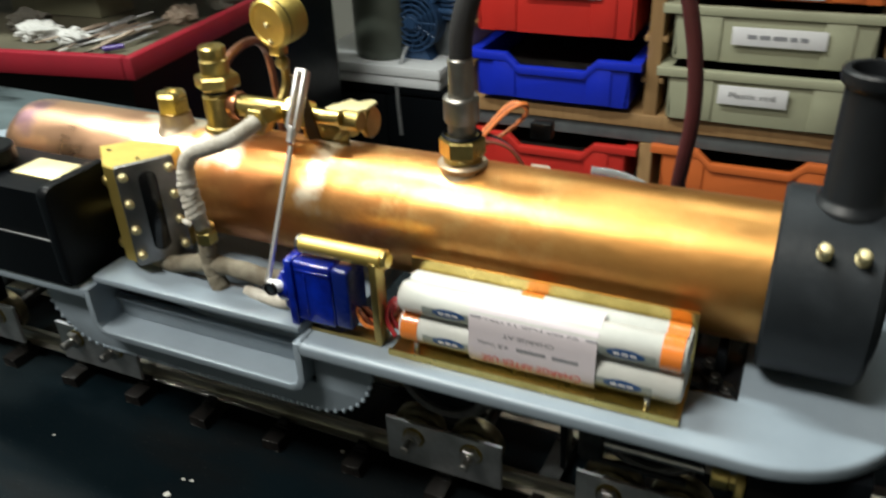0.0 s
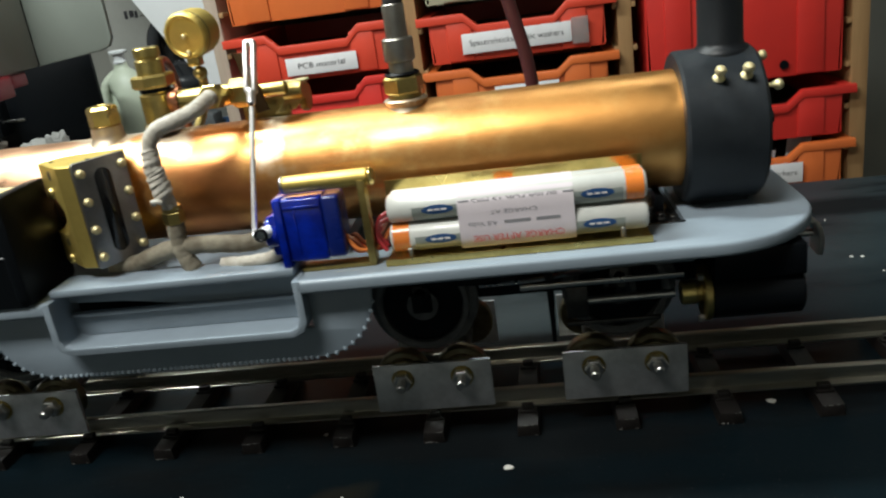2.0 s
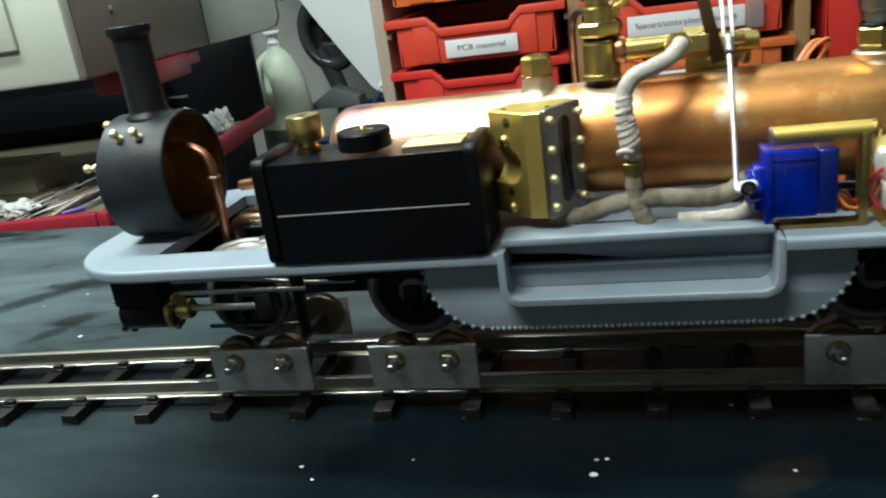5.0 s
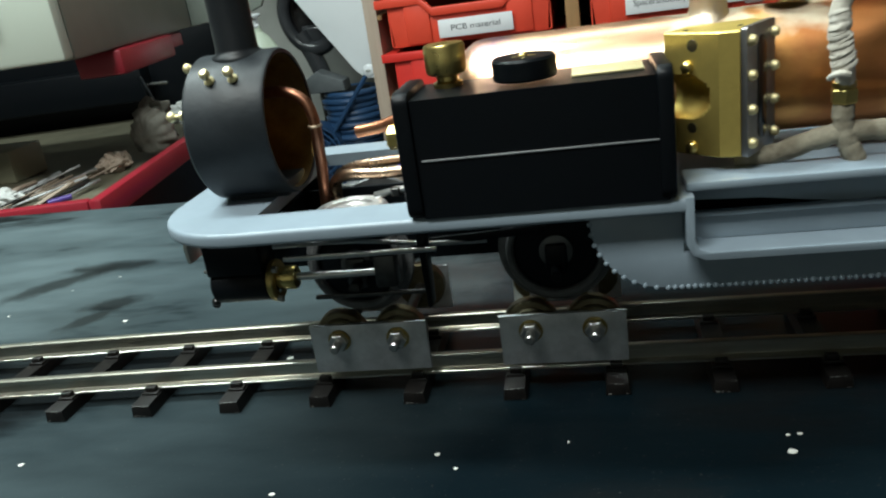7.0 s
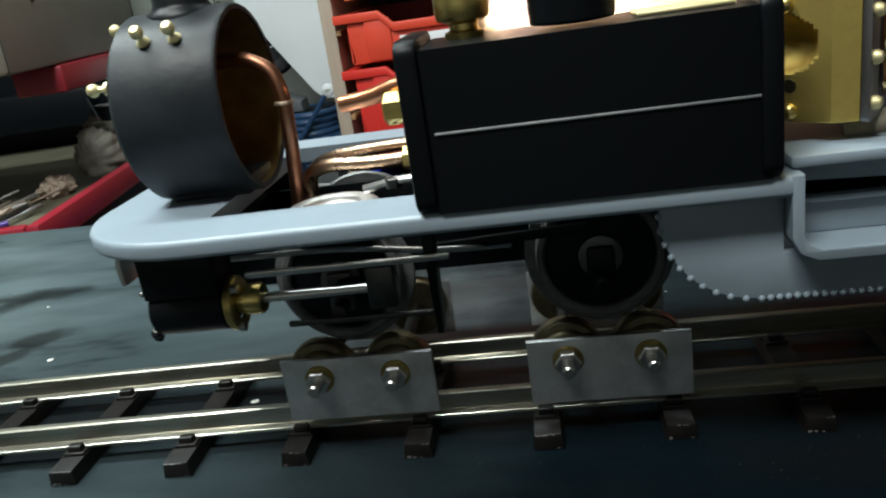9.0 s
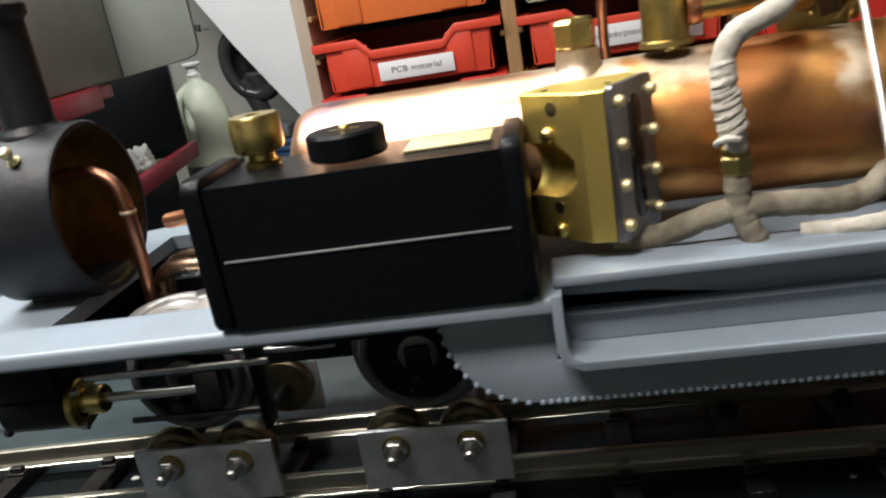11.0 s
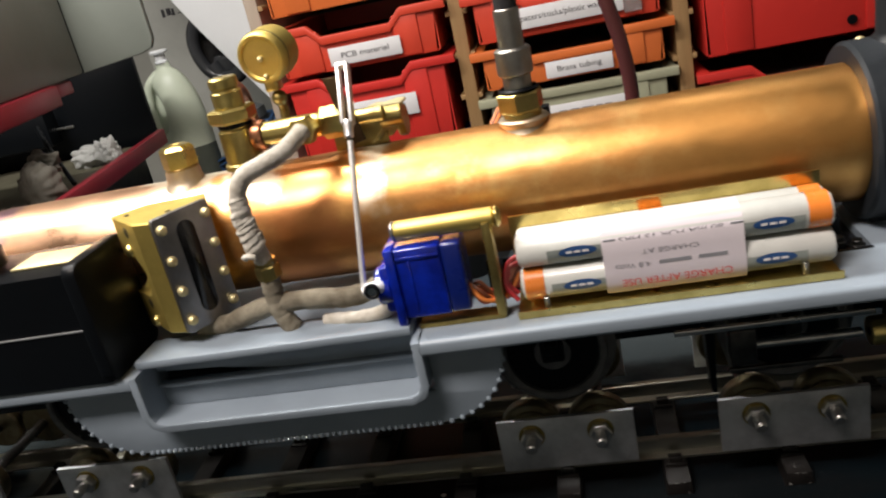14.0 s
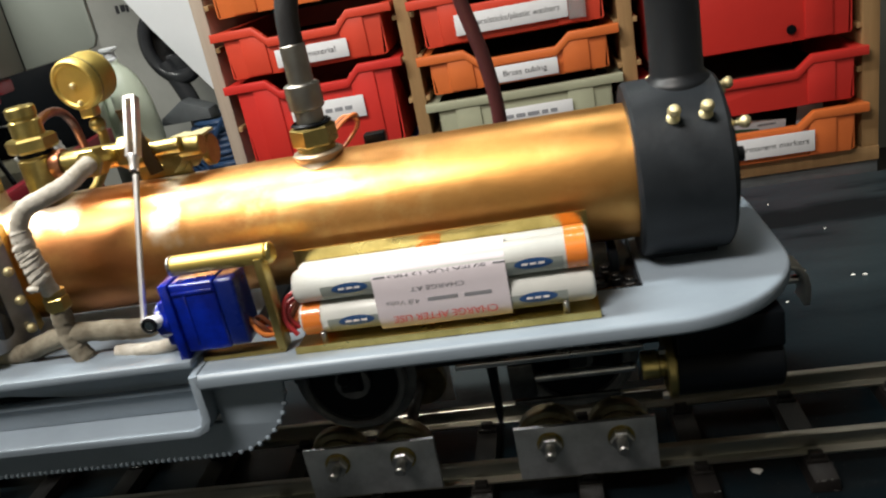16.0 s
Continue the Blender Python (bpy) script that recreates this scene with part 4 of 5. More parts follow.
# the steam take-off and its hose
nut = part("take_off_nut", bm_hex(7.6, 6.6, (91.5, FY, 137.4), flat=0.35), BRASS, loco, "large brass take-off nut")
part("bush", bm_lathe([(8.4, -3.6), (7.7, -2.6), (7.5, -1.4), (8.2, -0.2), (8.4, 0.6), (7.8, 1.2), (6.4, 1.3)], (91.5, FY, 134.4), "z", 32), SOLDER, nut)
part("lower_ring", bm_rod(6.4, 1.6, (91.5, FY, 135.8)), BRASS_DULL, nut)
part("o_ring", bm_lathe([(6.0, 0), (6.8, 0.7), (6.0, 1.4)], (91.5, FY, 144.0), "z", 28), BLACK, nut)
coup = part("coupling", bm_lathe([(4.6, 0), (4.6, 4.0), (5.6, 4.6), (5.8, 5.2), (5.8, 12.2), (5.2, 12.8), (4.2, 12.9)], (91.5, FY, 145.0), "z", 32), STEEL_SATIN, loco, "knurled steel hose coupling")
part("ferrule", bm_lathe([(4.0, 0), (4.1, 0.5), (4.1, 12.0), (3.8, 12.4)], (91.6, FY, 157.6), "z", 28), STEEL_SATIN, coup)
part("black_hose", bm_tube([(91.6, FY, 169), (92.4, FY + 0.5, 180), (95.5, -4, 192), (101, 3, 206), (109, 14, 224), (122, 34, 256), (140, 60, 320), (150, 80, 430)], 3.7, 16, 8), RUBBER, coup, "black rubber hose")

# lagged steam pipe
pipe = part("lagged_pipe", bm_tube([(23.2, -25.5, 147.0), (22.0, -30, 145.8), (18.4, -34, 143.4), (12.5, -37.6, 141.4), (7.0, -40, 139.6), (3.6, -41.2, 135.4), (2.8, -41.8, 129), (3.6, -42, 122), (4.8, -42, 115.6), (5.2, -41, 110.8)], 2.85, 14, 8, wobble=0.05, seed=4), ROPE, loco, "steam pipe bound in white cotton cord")
path = smooth_path([(3.1, -41.5, 133), (2.8, -41.8, 128), (3.6, -42, 122), (4.7, -42, 116.4)], 5)
rope_rnd = random.Random(21)
for i in range(1, len(path) - 1):
    p = path[i] + Vector((rope_rnd.uniform(-0.25, 0.25), rope_rnd.uniform(-0.25, 0.1), rope_rnd.uniform(-0.3, 0.3)))
    way = (path[i + 1] - path[i]).normalized()
    tip = Vector((0.32 + rope_rnd.uniform(-0.15, 0.15), rope_rnd.uniform(-0.2, 0.2), 0))
    fat = 3.0 + 1.05 * i / len(path) + rope_rnd.uniform(-0.1, 0.2)
    bm = bm_lathe([(2.6, -1.5), (fat - 0.25, -0.8), (fat, 0.0), (fat - 0.3, 0.8), (2.6, 1.6)], p, segs=14, turn=(way + tip).to_track_quat("Z", "Y").to_matrix().to_4x4())
    for v in bm.verts:
        v.co += 0.28 * noise.noise_vector(v.co * 0.6)
    part("binding_cord", bm, ROPE, pipe)
bm = bm_tube([(5.0, -46.0, 114.8), (2.6, -46.2, 115.4), (0.6, -44.4, 114.6), (0.2, -42.6, 113.4)], 0.9, 8, 4)
part("cord_end", bm, ROPE, pipe)
part("union_nut", bm_hex(4.0, 4.6, (5.2, -40.5, 105.2), flat=0.4), BRASS, pipe)
part("union_ring", bm_rod(3.5, 2.0, (5.2, -40.5, 110)), BRASS_DULL, pipe)
part("lower_pipe", bm_tube([(5.2, -40.5, 105.5), (5.0, -41, 100), (5.6, -41.5, 95), (7.5, -42, 90), (9, -42, 87)], 3.2, 14, 6, wobble=0.07, seed=8), ROPE_DARK, pipe)
part("cross_pipe", bm_tube([(-26, -36, 88), (-14, -38.5, 90.5), (-4, -40, 94), (6, -40.5, 96), (18, -40, 95.5), (30, -39.5, 94.5), (38, -38, 96), (44, -33, 99)], 3.3, 14, 7, wobble=0.06, seed=9), ROPE_DARK, pipe)
part("loose_end", bm_tube([(44, -36, 97), (44.5, -41, 94), (42, -44, 90.5), (36, -44.5, 89.0), (28, -43.0, 88.4), (20, -41, 88)], 2.4, 12, 5, wobble=0.06, seed=10), ROPE, pipe)

# ---- the steering servo and its rod ----
bracket = part("servo_bracket", bm_rod(3.1, 30, (50.5, -46, 116.3), "x", 20), BRASS_SATIN, loco, "brass servo bracket")
part("bracket_end", bm_rod(3.3, 2.2, (80.2, -46, 116.3), "x", 20, 0.9), BRASS, bracket)
part("bracket_end", bm_rod(3.2, 1.6, (49.2, -46, 116.3), "x", 20, 0.7), STEEL, bracket)
part("upright", bm_box(76.6, 79.4, -49.5, -43.5, 85.0, 116.0, 0.6), BRASS_DULL, bracket)
part("bracket_foot", bm_box(52, 79, -49.5, -43.0, 84.6, 86.2, 0.4), BRASS_DULL, bracket)
servo = part("servo", bm_box(47.5, 63.6, -51.5, -39.8, 89.3, 112.2, 0.9, 3), BLUE_CASE, loco, "blue translucent plastic micro servo")
part("servo_base", bm_box(63.4, 69.8, -51.2, -40.1, 89.6, 112.0, 1.2, 3), BLUE_DARK, servo, "dark end of the servo case")
bm = bm_box(46.6, 49.6, -52.6, -39.2, 87.6, 112.8, 0.6)
bm_box(53.0, 54.0, -51.8, -51.0, 92, 108.5, 0.3, bm=bm)
bm_box(49.6, 63.0, -51.9, -51.0, 108.6, 109.8, 0.3, bm=bm)
part("servo_flange", bm, BLUE_CASE, servo)
part("gear_housing", bm_rod(6.2, 5.2, (41.6, -46.0, 99.5), "x", 28), BLUE_CASE, servo)
part("servo_end", bm_box(43.5, 47.0, -51.0, -41.0, 92.0, 107.0, 1.2), BLUE_CASE, servo)
horn = part("servo_horn", bm_tube([(45, -47.5, 101), (43.6, -50, 101.2), (41.8, -51.6, 101.2), (39.4, -51.4, 100.8)], 2.2, 12, 4), WHITE_SHEET, servo, "white plastic servo arm")
bm = bm_lathe([(2.0 + 0.65 * math.cos(2 * math.pi * k / 10), 0.65 * math.sin(2 * math.pi * k / 10)) for k in range(11)], (41.4, -54.2, 101.4), "y", 20)
part("screw_ring", bm, BLACK_GLOSS, servo)
part("pivot_screw", bm_rod(1.7, 4.0, (41.4, -54.4, 101.4), "y", 14), CHROME, servo)
rod = part("control_rod", bm_tube([(41.0, -52.6, 100.2), (38.6, -52.2, 100.6), (38.2, -49.6, 104), (38.6, -40.4, 121.5), (39.0, -29, 142)], 0.95, 10, 5), WHITE_METAL, loco, "thin steel control rod with a forked end")
fork = Matrix.Translation((39.0, -27.2, 146.4)) @ Matrix.Rotation(radians(-31), 4, "X")
for s in (-1, 1):
    bm = bm_box(s * 1.45 - 0.6, s * 1.45 + 0.6, -1.8, 1.8, 0.6, 20.4, 0.4)
    bm.transform(fork)
    part("fork_arm", bm, WHITE_METAL, rod)
bm = bm_box(-2.05, 2.05, -1.8, 1.8, 19.0, 20.6, 0.5)
bm.transform(fork)
part("fork_pin", bm, WHITE_METAL, rod)
bm = bm_lathe([(1.0, -4), (1.5, -3.6), (1.6, -0.6), (2.0, 0.6), (1.9, 1.6), (0, 1.6)], segs=16)
bm.transform(fork)
part("fork_root", bm, WHITE_METAL, rod)

# servo wires, looped between the bracket and the pack
wire_rnd = random.Random(3)
for k in range(9):
    y0, z0 = -47 + 0.9 * k, 97 - 0.9 * k
    lift = wire_rnd.uniform(-2, 5)
    bm = bm_tube([(69.0, y0, z0), (72.5, -48.5 + 0.7 * k, 92 + lift), (76.5, -46.5 + 0.6 * k + wire_rnd.uniform(-1, 1), 88.6 + wire_rnd.uniform(0, 3)), (81, -44 + 0.5 * k, 91 + lift), (84.5, -42 + 0.4 * k, 96 + lift * 0.8)], 0.7, 8, 5)
    part("servo_wire", bm, (WIRE_ORANGE, WIRE_BROWN, WIRE_RED)[k % 3], loco)

# ---- battery tray and pack ----
tray = part("battery_tray", bm_plate([(-52.0, 84.7), (-31.5, 84.7), (-31.5, 110.4), (-32.3, 110.4), (-32.3, 85.6), (-51.2, 85.6), (-51.2, 87.0), (-52.0, 87.0)], 83.0, 174.5, plane="yz", bevel=0.15), BRASS, loco, "folded brass battery tray")
for sx in (92, 165):
    part("tray_screw", bm_rod(0.9, 4.5, (sx, -49.3, 85.4), "z", 12), STEEL, tray)
pack = thing("battery_pack", "shrink-wrapped pack of white and orange rechargeable cells in the brass tray", "battery pack", (84.5, -42.5, 86.0))


def cell_row(y, z, orange_left, orange_mid, orange_right):
    """Two cells end to end in one sleeve: white barrels, orange ends, printed bands."""
    r = 5.15
    row = part("cell", bm_lathe([(0, 0.4), (3.0, 0.3), (4.4, 0.7), (r, 1.8), (r, 88.2), (4.4, 89.3), (3.0, 89.7), (0, 89.7)], (0, y, z), "x", 28), CELL_WHITE, pack)
    for on, a, b in ((orange_left, 1.6, 7.5), (orange_mid, 38, 45), (orange_right, 82.5, 88.4)):
        if on:
            part("orange_band", bm_lathe([(r + 0.16, a), (r + 0.16, b)], (0, y, z), "x", 28), CELL_ORANGE, row)
    for a in (12.0, 66.5):
        bm = bm_lathe([(r + 0.05, a - 2.5), (r + 0.05, a + 15)], (0, y, z), "x", 40)
        bmesh.ops.delete(bm, geom=[v for v in bm.verts if not (v.co.y < y - 1 and z - 5 < v.co.z < z + 0.9)], context="VERTS")
        part("grey_print", bm, CELL_GREY, row)
        bm = bmesh.new()
        n, m = 18, 6
        grid = [[bm.verts.new((a + 6.5 + 5.6 * math.cos(2 * math.pi * i / n) * j / m, y - math.sqrt(max(0, (r + 0.11) ** 2 - (1.7 * math.sin(2 * math.pi * i / n) * j / m - 0.4) ** 2)), z + 1.7 * math.sin(2 * math.pi * i / n) * j / m - 0.4)) for i in range(n)] for j in (0.001, 3, 6)]
        for p, q in zip(grid, grid[1:]):
            for i in range(n):
                bm.faces.new((p[i], p[(i + 1) % n], q[(i + 1) % n], q[i]))
        part("printed_badge", bm, CELL_BLUE, row)
        bm = bmesh.new()
        for k in range(3):
            bm_box(a + 3.1 + 2.4 * k, a + 4.9 + 2.4 * k, y - r - 0.14, y - r - 0.02, z - 0.75, z - 0.05, bm=bm)
        part("badge_bar", bm, PAPER, row)
        bm = bm_box(a - 5.0 if a > 20 else a + 14, a - 1.5 if a > 20 else a + 17.5, y - r - 0.03, y - r + 0.3, z + 1.0, z + 1.7)
        bm_box(a - 5.0 if a > 20 else a + 14, a - 2.5 if a > 20 else a + 16.5, y - r - 0.03, y - r + 0.3, z - 0.6, z + 0.1, bm=bm)
        part("small_print", bm, INK_GREY, row)
    return row


cell_row(-0.5, 16.9, False, False, True)
cell_row(-1.2, 6.5, True, False, False)
cell_row(6.6, 16.3, False, True, True)
cell_row(6.2, 6.2, True, True, False)
# the paper label wrapped over the front cells
prof = [(4.5, 22.3), (1.5, 22.4), (-1.8, 22.1), (-4.4, 20.4), (-5.9, 17.4), (-6.1, 13.5), (-6.5, 9.0), (-6.75, 5.5), (-5.9, 2.6), (-4.6, 1.2)]
bm = bmesh.new()
rows = [[bm.verts.new((25.4 + 39.6 * i / 6, y - 0.06, z)) for y, z in prof] for i in range(7)]
for p, q in zip(rows, rows[1:]):
    for i in range(len(prof) - 1):
        bm.faces.new((p[i], p[i + 1], q[i + 1], q[i]))
label = part("paper_label", bm, PAPER_PINK, pack, "printed paper label, upside down", sharp=80)
for text, x, y, z, tilt, size, mat, wide in (("CHARGE AFTER USE", 45.5, -6.95, 5.0, 83, 0.0030, INK_RED, 0.0310), ("CHARGE AT", 44.5, -6.30, 13.8, 91, 0.0022, INK_GREY, 0.0160), ("80 mA FOR 15 HRS", 45.0, -5.95, 18.2, 108, 0.0028, INK_GREY, 0.0290), ("4.8 Volts", 33.5, -6.62, 10.0, 85, 0.0022, INK_GREY, 0.0100)):
    lettering("label_text", text, size, mat, label, pose(x * MM, y * MM, z * MM, tilt, 0, 0) @ pose(0, 0, 0, 0, 0, 180), wide)
bm = bm_box(41, 50, -6.62, -6.4, 9.4, 10.6)
bm_box(52, 60, -6.62, -6.4, 9.4, 10.6, bm=bm)
part("small_print", bm, INK_GREY, label)
bm = bmesh.new()
for k in range(4):
    bm_tube([(0.5, -1 + 2 * k, 16 - 3 * k), (-3.0, -3 + 2 * k, 14 - 2 * k), (-4.2 + 0.5 * k, -4 + 2 * k, 8), (-1, -5 + 3 * k, 3 + k)], 0.75, 8, 5, bm=bm)
part("pack_wire", bm, WIRE_RED, pack, "red and brown pack wires")

# black pan and linkage in the front cut-out
pan = part("front_pan", bm_box(173, 188.5, -34, 36, 78.5, 82.0, 0.5), BLACK_GLOSS, loco, "glossy black pan under the boiler")
part("pan_lip", bm_box(173, 188.4, -34.4, -32.8, 81.8, 84.9, 0.3), BLACK_GLOSS, pan)
for bx, by in ((176, -30), (181, -26), (185, -30), (178.5, -19)):
    bolt = part("stay_bolt", bm_rod(1.6, 5, (bx, by, 81.0), "z", 14), STEEL_DARK, pan)
    part("bolt_head", bm_hex(2.4, 1.6, (bx, by, 83.0)), STEEL_DARK, bolt)
part("black_bracket", bm_box(180, 183, -22, -10, 81.5, 91, 0.6), BLACK, pan)


# ---- the power bogies ----
def bogie(sgn):
    """A steam bogie: frames, four wheels, two cylinders with rods."""
    def X(a):
        return sgn * a

    def span(a, b):
        return (X(a), X(b)) if sgn > 0 else (X(b), X(a))

    ax = "x" if sgn > 0 else "-x"
    bx = "-x" if sgn > 0 else "x"
    frame_bm = bmesh.new()
    x0, x1 = span(66, 226)
    for fy in (-19.0, 19.0):
        bm_box(x0, x1, fy - 0.9, fy + 0.9, 56, 76, 0.3, bm=frame_bm)
    for a, b in ((70, 73), (124, 130), (196, 222)):
        xa, xb = span(a, b)
        bm_box(xa, xb, -18, 18, 60, 76, 0.3, bm=frame_bm)
    part("bogie_frame", frame_bm, BLACK, loco, "black steam bogie frame")
    bog = loco
    cz = 63.5 if sgn > 0 else 51.0
    for wx in ((89.0, 164.7) if sgn > 0 else (87.2, 163.4)):
        for s in (-1, 1):
            side = "y" if s > 0 else "-y"
            bm = bm_lathe([(15.6, 23.6), (15.9, 26.0), (16.6, 26.6), (18.0, 26.6), (18.5, 26.0), (18.5, 22.2), (21.3, 21.8), (21.7, 21.2), (21.1, 20.4), (15.6, 20.4)], (X(wx), 0, 57.5), side, 48)
            wheel = part("wheel_tyre", bm, TYRE, bog, "dark grey steel flanged driving wheel")
            part("wheel_disc", bm_lathe([(0, 25.2), (5.0, 25.2), (5.6, 24.2), (15.0, 24.0), (15.7, 24.6), (15.7, 21.0), (0, 21.0)], (X(wx), 0, 57.5), side, 40), BLACK, wheel)
            bm = bm_box(X(wx) - 4, X(wx) + 4, min(s * 26.4, s * 29.0), max(s * 26.4, s * 29.0), min(cz, 57.5) - 2.5, max(cz, 57.5) + 3.5, 1.2)
            bm_rod(2.2, 8, (X(wx), s * 27, cz), "y" if s > 0 else "-y", 16, bm=bm)
            part("hub", bm_lathe([(2.2, 25.0), (5.6, 25.0), (6.2, 25.6), (6.2, 26.6), (5.2, 27.0), (2.6, 27.0), (2.2, 26.6)], (X(wx), 0, 57.5), side, 28), TYRE, wheel)
            part("crank", bm, BLACK if wx < 100 else STEEL_DARK, wheel)
        part("axle", bm_rod(2.4, 44, (X(wx), -22, 57.5), "y"), STEEL_DARK, bog)
    for s in (-1, 1):
        cy = s * 39.0
        ln, rr, c0 = (31.0, 9.5, 194.5) if sgn > 0 else (22.5, 7.4, 192.5)
        cyl = part("cylinder", bm_lathe([(0, 0), (rr - 0.7, 0), (rr, 0.7), (rr, ln - 0.7), (rr - 0.7, ln), (0, ln)], (X(c0), cy, 58.8), ax, 40), BLACK, bog, "black cylinder with brass end")
        xa, xb = span(c0 + 0.5, c0 + ln)
        part("valve_chest", bm_box(xa, xb, cy - rr + 0.3, cy + rr - 0.3, 66.5 if sgn > 0 else 64.0, 77.8, 0.8), BLACK, cyl)
        if sgn < 0:
            part("drain_plug", bm_ball(1.7, (X(c0 + ln + 0.6), cy - 4.0, 53.0), 14, 8), BLACK_GLOSS, cyl)
            part("chest_bolt", bm_ball(1.0, (X(c0 + ln + 0.4), cy - 6.0, 66.2), 10, 6), STEEL, cyl)
        part("end_cover", bm_lathe([(4.6, -2.6), (rr, -2.6), (rr + 0.5, -2.1), (rr + 0.5, -0.4), (rr, 0.2)], (X(c0), cy, 58.8), ax, 36), BRASS_DULL, cyl, "brass cylinder end cover")
        part("gland", bm_lathe([(1.4, -9.6), (4.1, -9.6), (4.5, -9.0), (4.5, -4.6), (4.0, -4.2), (4.0, -2.6)], (X(c0), cy, 59.5), ax, 24), BRASS, cyl, "brass gland nut")
        for bz in (58.8 - rr + 1.6, 58.8 + rr - 1.6):
            part("cover_bolt", bm_hex(1.4, 2.0, (X(c0 - 2.4), cy + s * 4.5, bz), bx), STEEL_SATIN, cyl)
        part("piston_rod", bm_rod(1.5, 36, (X(147), cy, 59.5), ax, 14), STEEL, bog)
        part("slide_bar", bm_box(*span(128, 186), cy - 3, cy - 1.4, 66.6, 68.4, 0.3), STEEL, bog)
        part("slide_bar", bm_box(*span(144 if sgn > 0 else 134, 178), cy + 1.4, cy + 3, 48.8, 50.4, 0.3), STEEL_DARK, bog)
        part("crosshead", bm_box(*span(144, 152), cy - 3.4, cy + 3.4, 54, 66.5, 0.8), STEEL_DARK, bog)
        wy = s * 30.6
        part("connecting_rod", bm_plate([(X(163), 55.0), (X(146), 57.5), (X(146), 61.0), (X(163), 59.4)], wy - 0.9, wy + 0.9, plane="xz", bevel=0.2), BLACK, bog)
        part("coupling_rod", bm_plate([(X(90), 66.0), (X(136), 64.0), (X(136), 67.0), (X(90), 69.0)], s * 28.4 - 0.8, s * 28.4 + 0.8, plane="xz", bevel=0.2), BLACK, bog)
        part("valve_bracket", bm_plate([(X(132 + 5 * (sgn > 0)), 77.8), (X(135.5 + 5 * (sgn > 0)), 77.8), (X(134.5 + 5 * (sgn > 0)), 44), (X(133 + 5 * (sgn > 0)), 44)], s * 36 - 4, s * 36 + 4, plane="xz", bevel=0.3), BLACK, bog)
        part("radius_rod", bm_tube([(X(190), cy, 72), (X(160), s * 34, 70), (X(134), s * 31, 66), (X(112), s * 27, 64)], 0.9, 8, 3), STEEL, bog)
    if sgn < 0:
        pipe_run = part("steam_pipe", bm_tube([(-174.5, -2, 72), (-175.5, -2, 81), (-172.5, -3, 86), (-166, -4.5, 88), (-152, -6, 87.6), (-132, -8, 88.4)], 2.3, 14, 6), DULL_PIPE, bog, "dull copper steam supply pipe")
        part("pipe_union", bm_hex(3.7, 4.5, (-142.5, -7, 88.0), "x"), BRASS, pipe_run)
        part("second_pipe", bm_tube([(-176, 4, 74), (-175, 4, 84), (-168, 4, 88.6), (-150, 2, 90.4), (-132, 0, 91)], 2.0, 12, 6), DULL_PIPE, pipe_run)
        part("bright_ring", bm_lathe([(0, 0.9), (8.4, 1.0), (8.8, 2.2), (10.2, 2.8), (12.6, 2.4), (14.0, 1.4), (14.6, 0), (14.6, -4)], (-163.0, -22.5, 78.0), "z", 48), WHITE_METAL, bog, "bright turned steel cover")
        part("control_link", bm_tube([(-152, -24, 84), (-142, -26, 86), (-134, -27, 86.5)], 1.3, 10, 4), STEEL, bog)
        part("link_screw", bm_hex(2.4, 3.0, (-143, -26, 84)), STEEL_DARK, bog)
    else:
        part("steam_pipe", bm_tube([(120, 10, 76), (150, 10, 76)], 3.0, 12, 4), COPPER_PIPE, bog, "copper steam supply pipe")
    # curved coupling plate on a stub under the end of the board
    hook = part("draw_gear", bm_box(*span(226, 236), -4, 4, 62, 70, 0.6), BLACK, bog, "black draw gear with a curved steel coupling plate")
    part("draw_bar", bm_rod(1.5, 10, (X(233), 0, 63), ax, 12), STEEL, hook)
    blade = [(239.4, 70.6), (242.6, 69.6), (244.8, 66.6), (245.9, 62), (245.6, 57), (245.2, 55), (243.4, 55.2), (243.8, 57), (243.8, 62), (242.8, 65.8), (241.2, 68.0), (239.2, 69.0)]
    part("coupling_plate", bm_plate([(X(x), z) for x, z in blade], -5.5, 5.5, plane="xz", bevel=0.5), STEEL_SATIN, hook, "satin steel curved plate")
    part("coupling_screw", bm_ball(1.3, (X(243.4), -3.6, 67.2), 12, 6), CHROME, hook)
    part("guard_iron", bm_tube([(X(222), -19, 58), (X(226), -19.5, 48), (X(229), -20, 41)], 1.6, 8, 3), BLACK, bog)
    part("guard_iron", bm_tube([(X(222), 19, 58), (X(226), 19.5, 48), (X(229), 20, 41)], 1.6, 8, 3), BLACK, bog)


bogie(1)
bogie(-1)

# receiver wires behind the boiler, and the hanging hose
loom = thing("servo_lead", "orange and brown servo lead with black plug behind the boiler", "wire lead", (81, 60, 105))
for k, (mt) in enumerate((WIRE_ORANGE, WIRE_BROWN, WIRE_ORANGE)):
    part("wire", bm_tube([(-14, -20, 4), (-8, -12 + k, 12 + k), (2, -4 + 2 * k, 24 + k), (9, 0, 27 - k), (7, 2, 20), (-2, -2 + k, 12), (-10, -8, 8)], 0.8, 8, 6), mt, loom)
part("plug", bm_box(8, 17, 8, 14, 9, 16, 0.5), BLACK, loom)
part("cable_clip", bm_tube([(-13, -14, 10), (-9, -12, 13)], 2.0, 10, 1), PAPER, loom, "white cable tie")
